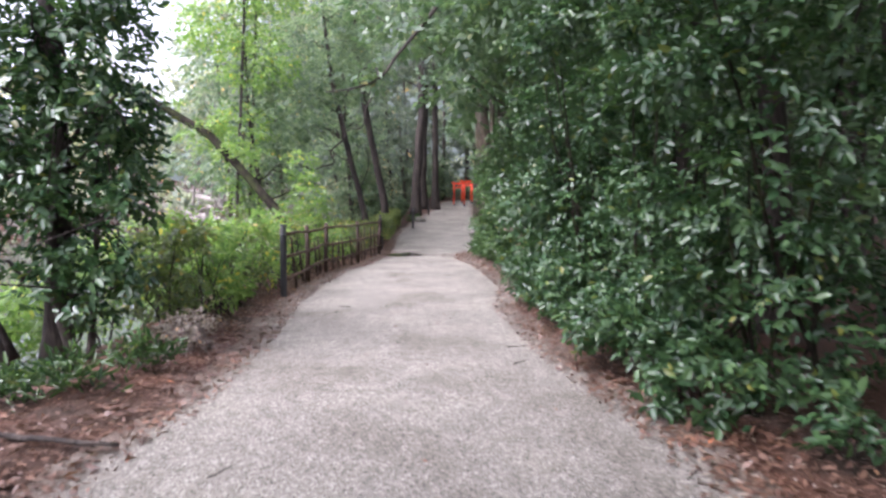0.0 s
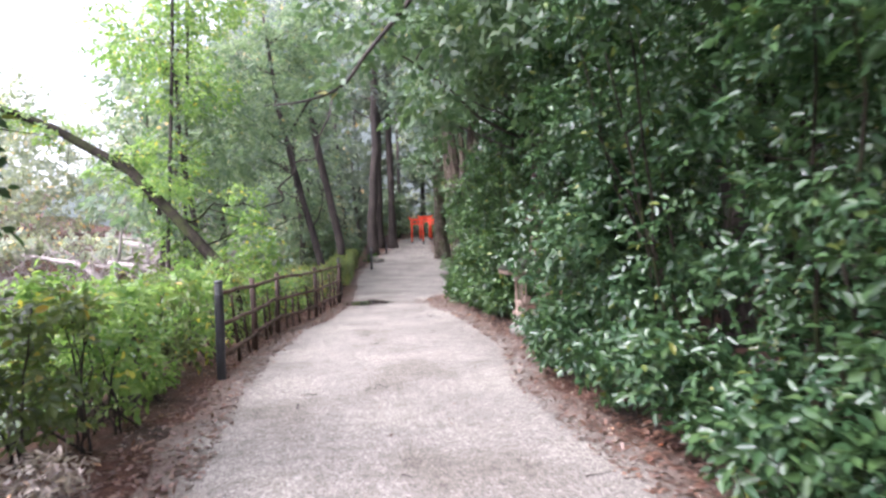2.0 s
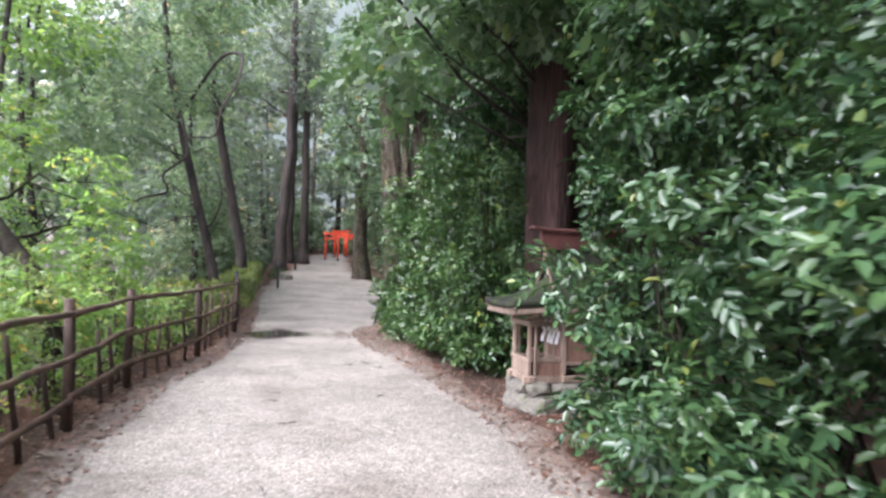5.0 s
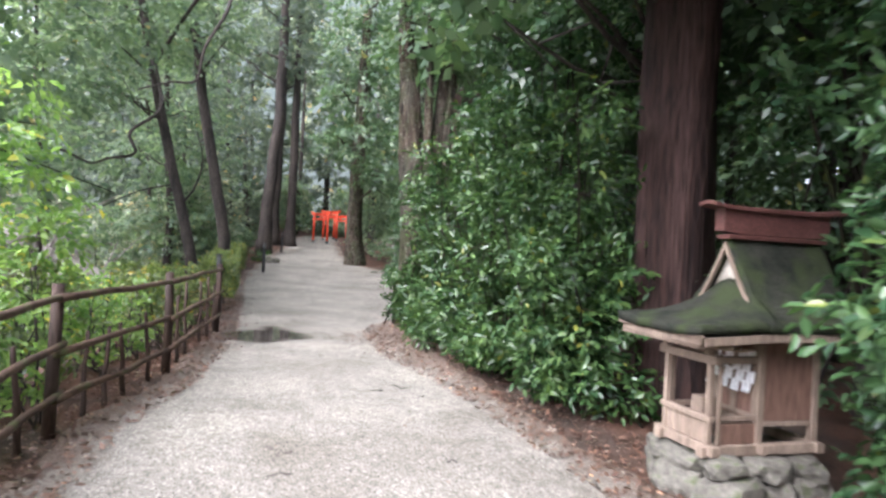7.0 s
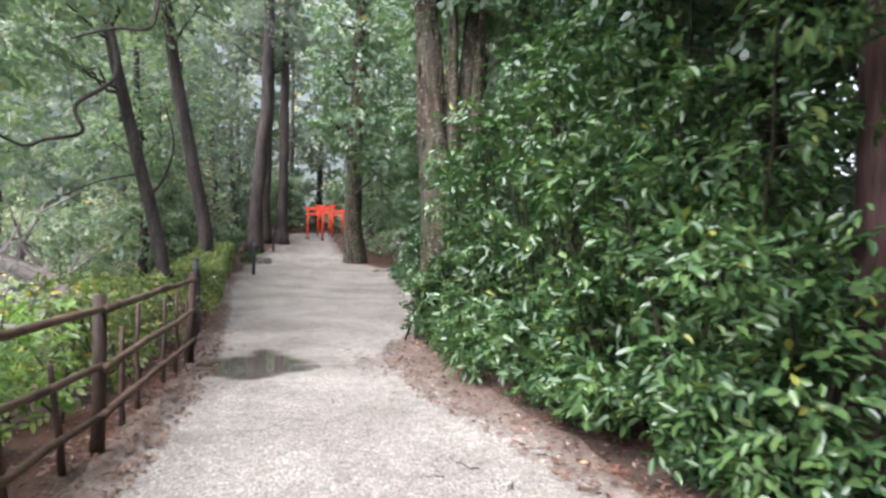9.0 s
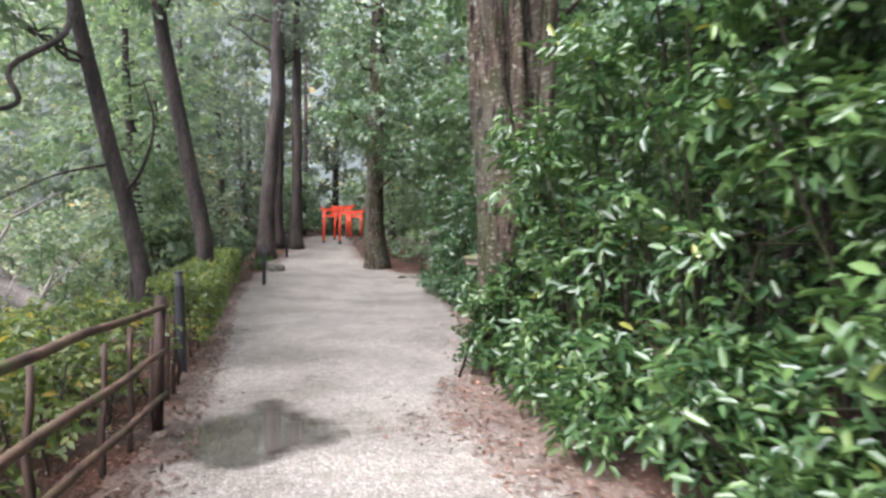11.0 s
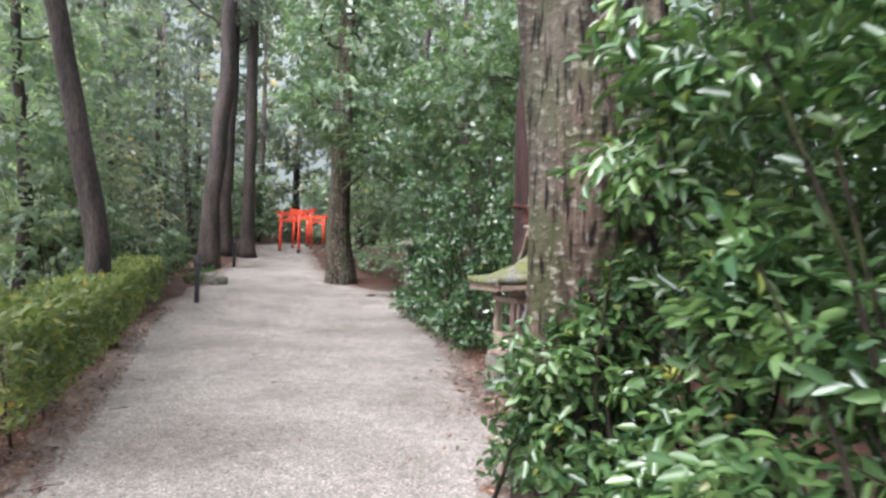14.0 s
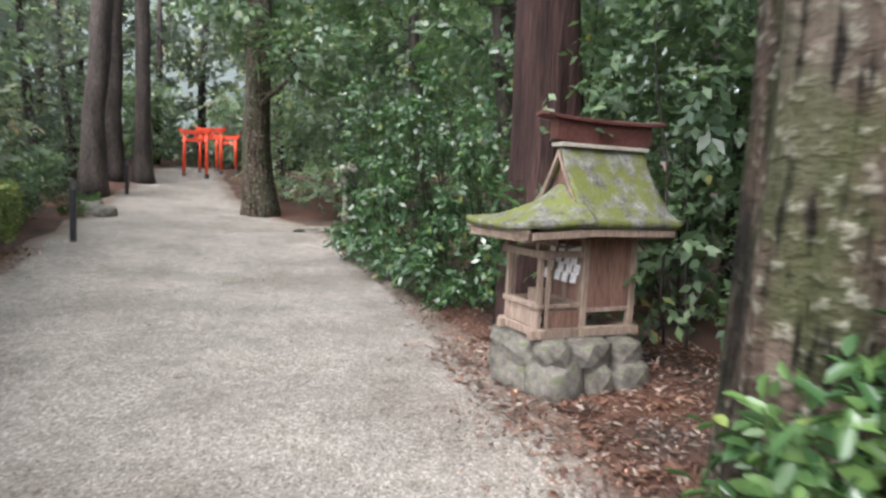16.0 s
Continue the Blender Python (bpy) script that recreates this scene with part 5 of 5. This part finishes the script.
def haze_glow_backdrop():
    """A hill-shaped sheet over sixty metres off, added to glow as the haze behind the woods."""
    mat, nodes, links, bsdf = material("haze_glow", 1.0, 0.0)
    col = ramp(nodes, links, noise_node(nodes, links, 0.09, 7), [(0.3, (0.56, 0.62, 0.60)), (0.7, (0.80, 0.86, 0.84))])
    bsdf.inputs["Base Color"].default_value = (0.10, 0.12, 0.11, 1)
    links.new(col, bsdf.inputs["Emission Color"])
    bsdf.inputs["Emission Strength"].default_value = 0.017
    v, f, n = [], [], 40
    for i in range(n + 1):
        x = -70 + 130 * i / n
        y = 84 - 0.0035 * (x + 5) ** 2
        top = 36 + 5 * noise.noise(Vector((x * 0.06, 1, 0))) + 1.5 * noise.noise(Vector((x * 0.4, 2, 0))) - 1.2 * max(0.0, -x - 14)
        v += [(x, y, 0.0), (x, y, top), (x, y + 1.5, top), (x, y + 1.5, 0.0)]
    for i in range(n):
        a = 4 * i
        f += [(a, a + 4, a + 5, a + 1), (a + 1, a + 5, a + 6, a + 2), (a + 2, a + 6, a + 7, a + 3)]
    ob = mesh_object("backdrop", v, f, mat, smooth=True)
    tagged(ob, "added glowing sheet that stands in for haze behind the woods", "backdrop", kind="structure")


haze_glow_backdrop()
# scrub across the pond, its leaves paled for haze
slope = []
for _ in range(120):
    sx, sy = rng.uniform(-46, -23), rng.uniform(14, 46)
    sr = rng.uniform(0.9, 2.0)
    slope.append((sx, sy, land(sx, sy) + sr * 0.3, sr, sr, sr * 0.6))
far_wood("far_woods", slope, 12000, 0.3, LEAF_HAZE_PALE, "scrub on the slope across the pond, leaf colour paled for haze")
brush = Geo()
for i in range(170):
    x = rng.uniform(-27, -7)
    y = 37.5 + abs(rng.normal(0, 3))
    a = Vector((x, y, land(x, y) - 0.1))
    d = Vector((rng.normal(0, 1.2), rng.normal(0, 1.2), abs(rng.normal(0.7, 0.5))))
    w = wander(a, a + d * 1.5, 5, 0.4, i)
    brush.tube(w, np.linspace(0.07, 0.015, 6), 5)
    for k in (2, 3, 4):
        brush.tube(wander(w[k], w[k] + Vector(rng.normal(size=3)) * 0.8, 3, 0.2, i + k), np.linspace(0.03, 0.008, 4), 4)
tagged(brush.done("dead_brush", DEAD, None, True), "tangle of bare bleached brushwood on the far bank", "brushwood", kind="stuff")

# These bushes too carry haze in a lightened leaf colour.
for x in (-4.5, -2.2, 0.2, 3.6, 4.8, 6.2):
    y = 45.5 + rng.uniform(-0.6, 0.8)
    bush("understorey_bush", x, y, [(0, 0, 0.8, 1.3, 1.2, 0.8), (0.2, 0.1, 2.2, 1.3, 1.2, 1.0)], 1600, 0.24, LEAF_HAZE_MID, "green bush behind the torii gates", group="understorey bushes", fine=False, stems=4)

trunks = Geo()
for i in range(70):
    x, y = (rng.uniform(5, 22), rng.uniform(0, 46)) if i < 45 else (rng.uniform(-10, 14), rng.uniform(46, 52))
    b, r = land(x, y), rng.uniform(0.09, 0.24)
    trunks.tube([(x, y, b - 0.2), (x + rng.uniform(-0.2, 0.2), y, b + 4), (x + rng.uniform(-0.5, 0.5), y, b + 10)], [r, r * 0.8, r * 0.4], 8, 0.1, i)
tagged(trunks.done("far_trunks", BARK, None, True), "dark trunks deep in the wood", "trunks", kind="stuff")


def fallen_tree(pts, r, seed, twigs):
    base = Vector(pts[0])
    ob = new("fallen_tree")
    ob.location = base
    q = [Vector(p) - base for p in pts]
    g = Geo().tube(q, np.linspace(r, r * 0.35, len(q)), 10, 0.15, seed)
    g.done("trunk", DEAD, ob, True)
    g = Geo()
    for i in range(twigs):
        t = 0.25 + 0.75 * i / twigs
        k = min(int(t * (len(q) - 1)), len(q) - 2)
        foot = q[k].lerp(q[k + 1], t * (len(q) - 1) - k)
        d = Vector((rng.normal(0, 0.7), rng.normal(0, 0.7), abs(rng.normal(0.5, 0.5)))) * rng.uniform(0.7, 1.6)
        w = wander(foot, foot + d, 6, 0.25, i + seed)
        g.tube(w, np.linspace(r * 0.3, r * 0.06, 7), 6)
        for j in (3, 5):
            g.tube(wander(w[j], w[j] + Vector(rng.normal(size=3)) * 0.5, 3, 0.1, j), np.linspace(r * 0.12, r * 0.04, 4), 5)
    g.done("branch", DEAD, ob, True)
    tagged(ob, "bleached fallen tree with bare branches lying in the pond", "fallen tree", "fallen trees in the pond")


fallen_tree([(-4.0, 27.0, -0.6), (-5.6, 27.3, 0.5), (-7.6, 27.6, 1.3), (-10.5, 28.2, 1.9)], 0.26, 1, 16)
fallen_tree([(-5.6, 26.0, -0.7), (-6.5, 26.0, 0.8), (-7.4, 26.4, 2.2), (-8.6, 26.8, 3.9)], 0.16, 2, 14)
fallen_tree([(-3.6, 24.3, -0.65), (-4.9, 24.8, -0.45), (-6.2, 25.1, -0.3)], 0.15, 3, 6)
fallen_tree([(-6.2, 23.2, -0.7), (-7.0, 23.6, 0.5), (-8.2, 23.8, 1.0), (-9.5, 24.2, 1.2)], 0.2, 7, 10)
fallen_tree([(-10.5, 36.5, -0.6), (-13, 38, 0.6), (-16, 38.6, 0.9)], 0.22, 4, 14)
fallen_tree([(-14, 37.0, -0.6), (-17, 39, 1.0), (-20.5, 40, 1.6)], 0.22, 5, 14)
fallen_tree([(-11.0, 39.5, 0.4), (-14, 42, 2.2), (-17, 42.5, 2.6)], 0.2, 6, 14)


def litter(name, count, spot, size, label, mat=LITTER):
    P = np.array([spot() for _ in range(count)])
    z = np.array([land(x, y) for x, y in P]) + 0.015 + rng.uniform(0, 0.02, count)
    W = unit(np.stack([rng.normal(size=count), rng.normal(size=count), rng.normal(0, 0.25, count)], 1))
    N = unit(np.stack([rng.normal(0, 0.35, count), rng.normal(0, 0.35, count), np.ones(count)], 1))
    ob = leaves(name, np.stack([P[:, 0], P[:, 1], z], 1), W, N, rng.uniform(0.5, 1.3, count) * size, mat, None, 0.4, False)
    tagged(ob, label, "fallen leaves", kind="stuff")


def right_spot():
    y = rng.uniform(0.5, 30)
    return right_edge(y) + abs(rng.normal(0, 0.55)) - 0.15, y


def left_spot():
    y = rng.uniform(1.0, 30)
    return left_edge(y) - abs(rng.normal(0, 0.5)) + 0.12, y


litter("fallen_leaves", 9000, right_spot, 0.06, "brown fallen leaves along the path's edge")
litter("fallen_leaves", 8500, left_spot, 0.06, "brown fallen leaves and needles below the fence")
litter("fallen_leaves", 420, lambda: ((lambda y: (rng.uniform(left_edge(y), right_edge(y)), y))(rng.uniform(1, 34))), 0.035, "a few fallen leaves on the gravel")


litter("fallen_leaves", 2600, right_spot, 0.05, "pale dry fallen leaves along the path's edge", LITTER_PALE)
litter("fallen_leaves", 900, left_spot, 0.045, "pale dry fallen leaves below the fence", LITTER_PALE)


def near_spot():
    y = rng.uniform(0.8, 7)
    return (right_edge(y) + abs(rng.normal(0.1, 0.7)), y) if rng.random() < 0.55 else (left_edge(y) - abs(rng.normal(0.1, 0.8)), y)


litter("fallen_leaves", 4200, near_spot, 0.075, "large brown fallen leaves on the verges")


def patch_spot():
    cx, cy, r = ((0.4, 18.3, 0.22), (0.9, 17.3, 0.3), (1.15, 18.6, 0.3), (-1.65, 19.6, 0.25), (-1.75, 20.6, 0.2), (1.75, 21.0, 0.3), (1.95, 22.2, 0.2), (-1.8, 17.2, 0.2), (-1.68, 21.5, 0.17), (-1.7, 22.6, 0.17), (-1.7, 23.8, 0.17))[rng.integers(11)]
    return cx + rng.normal(0, r), cy + rng.normal(0, r * 1.3)


litter("fallen_needles", 3000, patch_spot, 0.045, "reddish needles drifted together on the path")



def wood_floor_spot():
    return rng.uniform(2.0, 4.6), rng.uniform(20.3, 24.2)


litter("fallen_leaves", 2600, wood_floor_spot, 0.075, "brown fallen leaves around the second shrine")
litter("fallen_leaves", 900, wood_floor_spot, 0.07, "pale dry fallen leaves around the second shrine", LITTER_PALE)

twigs = Geo()
for i in range(46):
    y = rng.uniform(1.5, 30)
    l, r = left_edge(y), right_edge(y)
    x = rng.uniform(l, r) if i % 3 else (r - abs(rng.normal(0, 0.3)) if i % 2 else l + abs(rng.normal(0, 0.3)))
    a = rng.uniform(0, 6.28)
    n = rng.uniform(0.06, 0.22)
    z = rise(y) + 0.03
    twigs.tube(wander((x, y, z), (x + n * math.cos(a), y + n * math.sin(a), z + 0.01), 4, 0.03, i), np.linspace(0.005, 0.002, 5), 5)
tagged(twigs.done("twigs", BARK, None, True), "small dark twigs scattered on the gravel", "twigs", kind="stuff")

stick = thing("fallen_branch", -2.43, 3.35)
Geo().tube(wander((-0.35, 0.1, 0.03), (0.5, -0.08, 0.05), 7, 0.1, 3), np.linspace(0.022, 0.012, 8), 8, 0.1).done("branch", BARK, stick, True)
tagged(stick, "dark fallen branch lying on the needles", "branch")
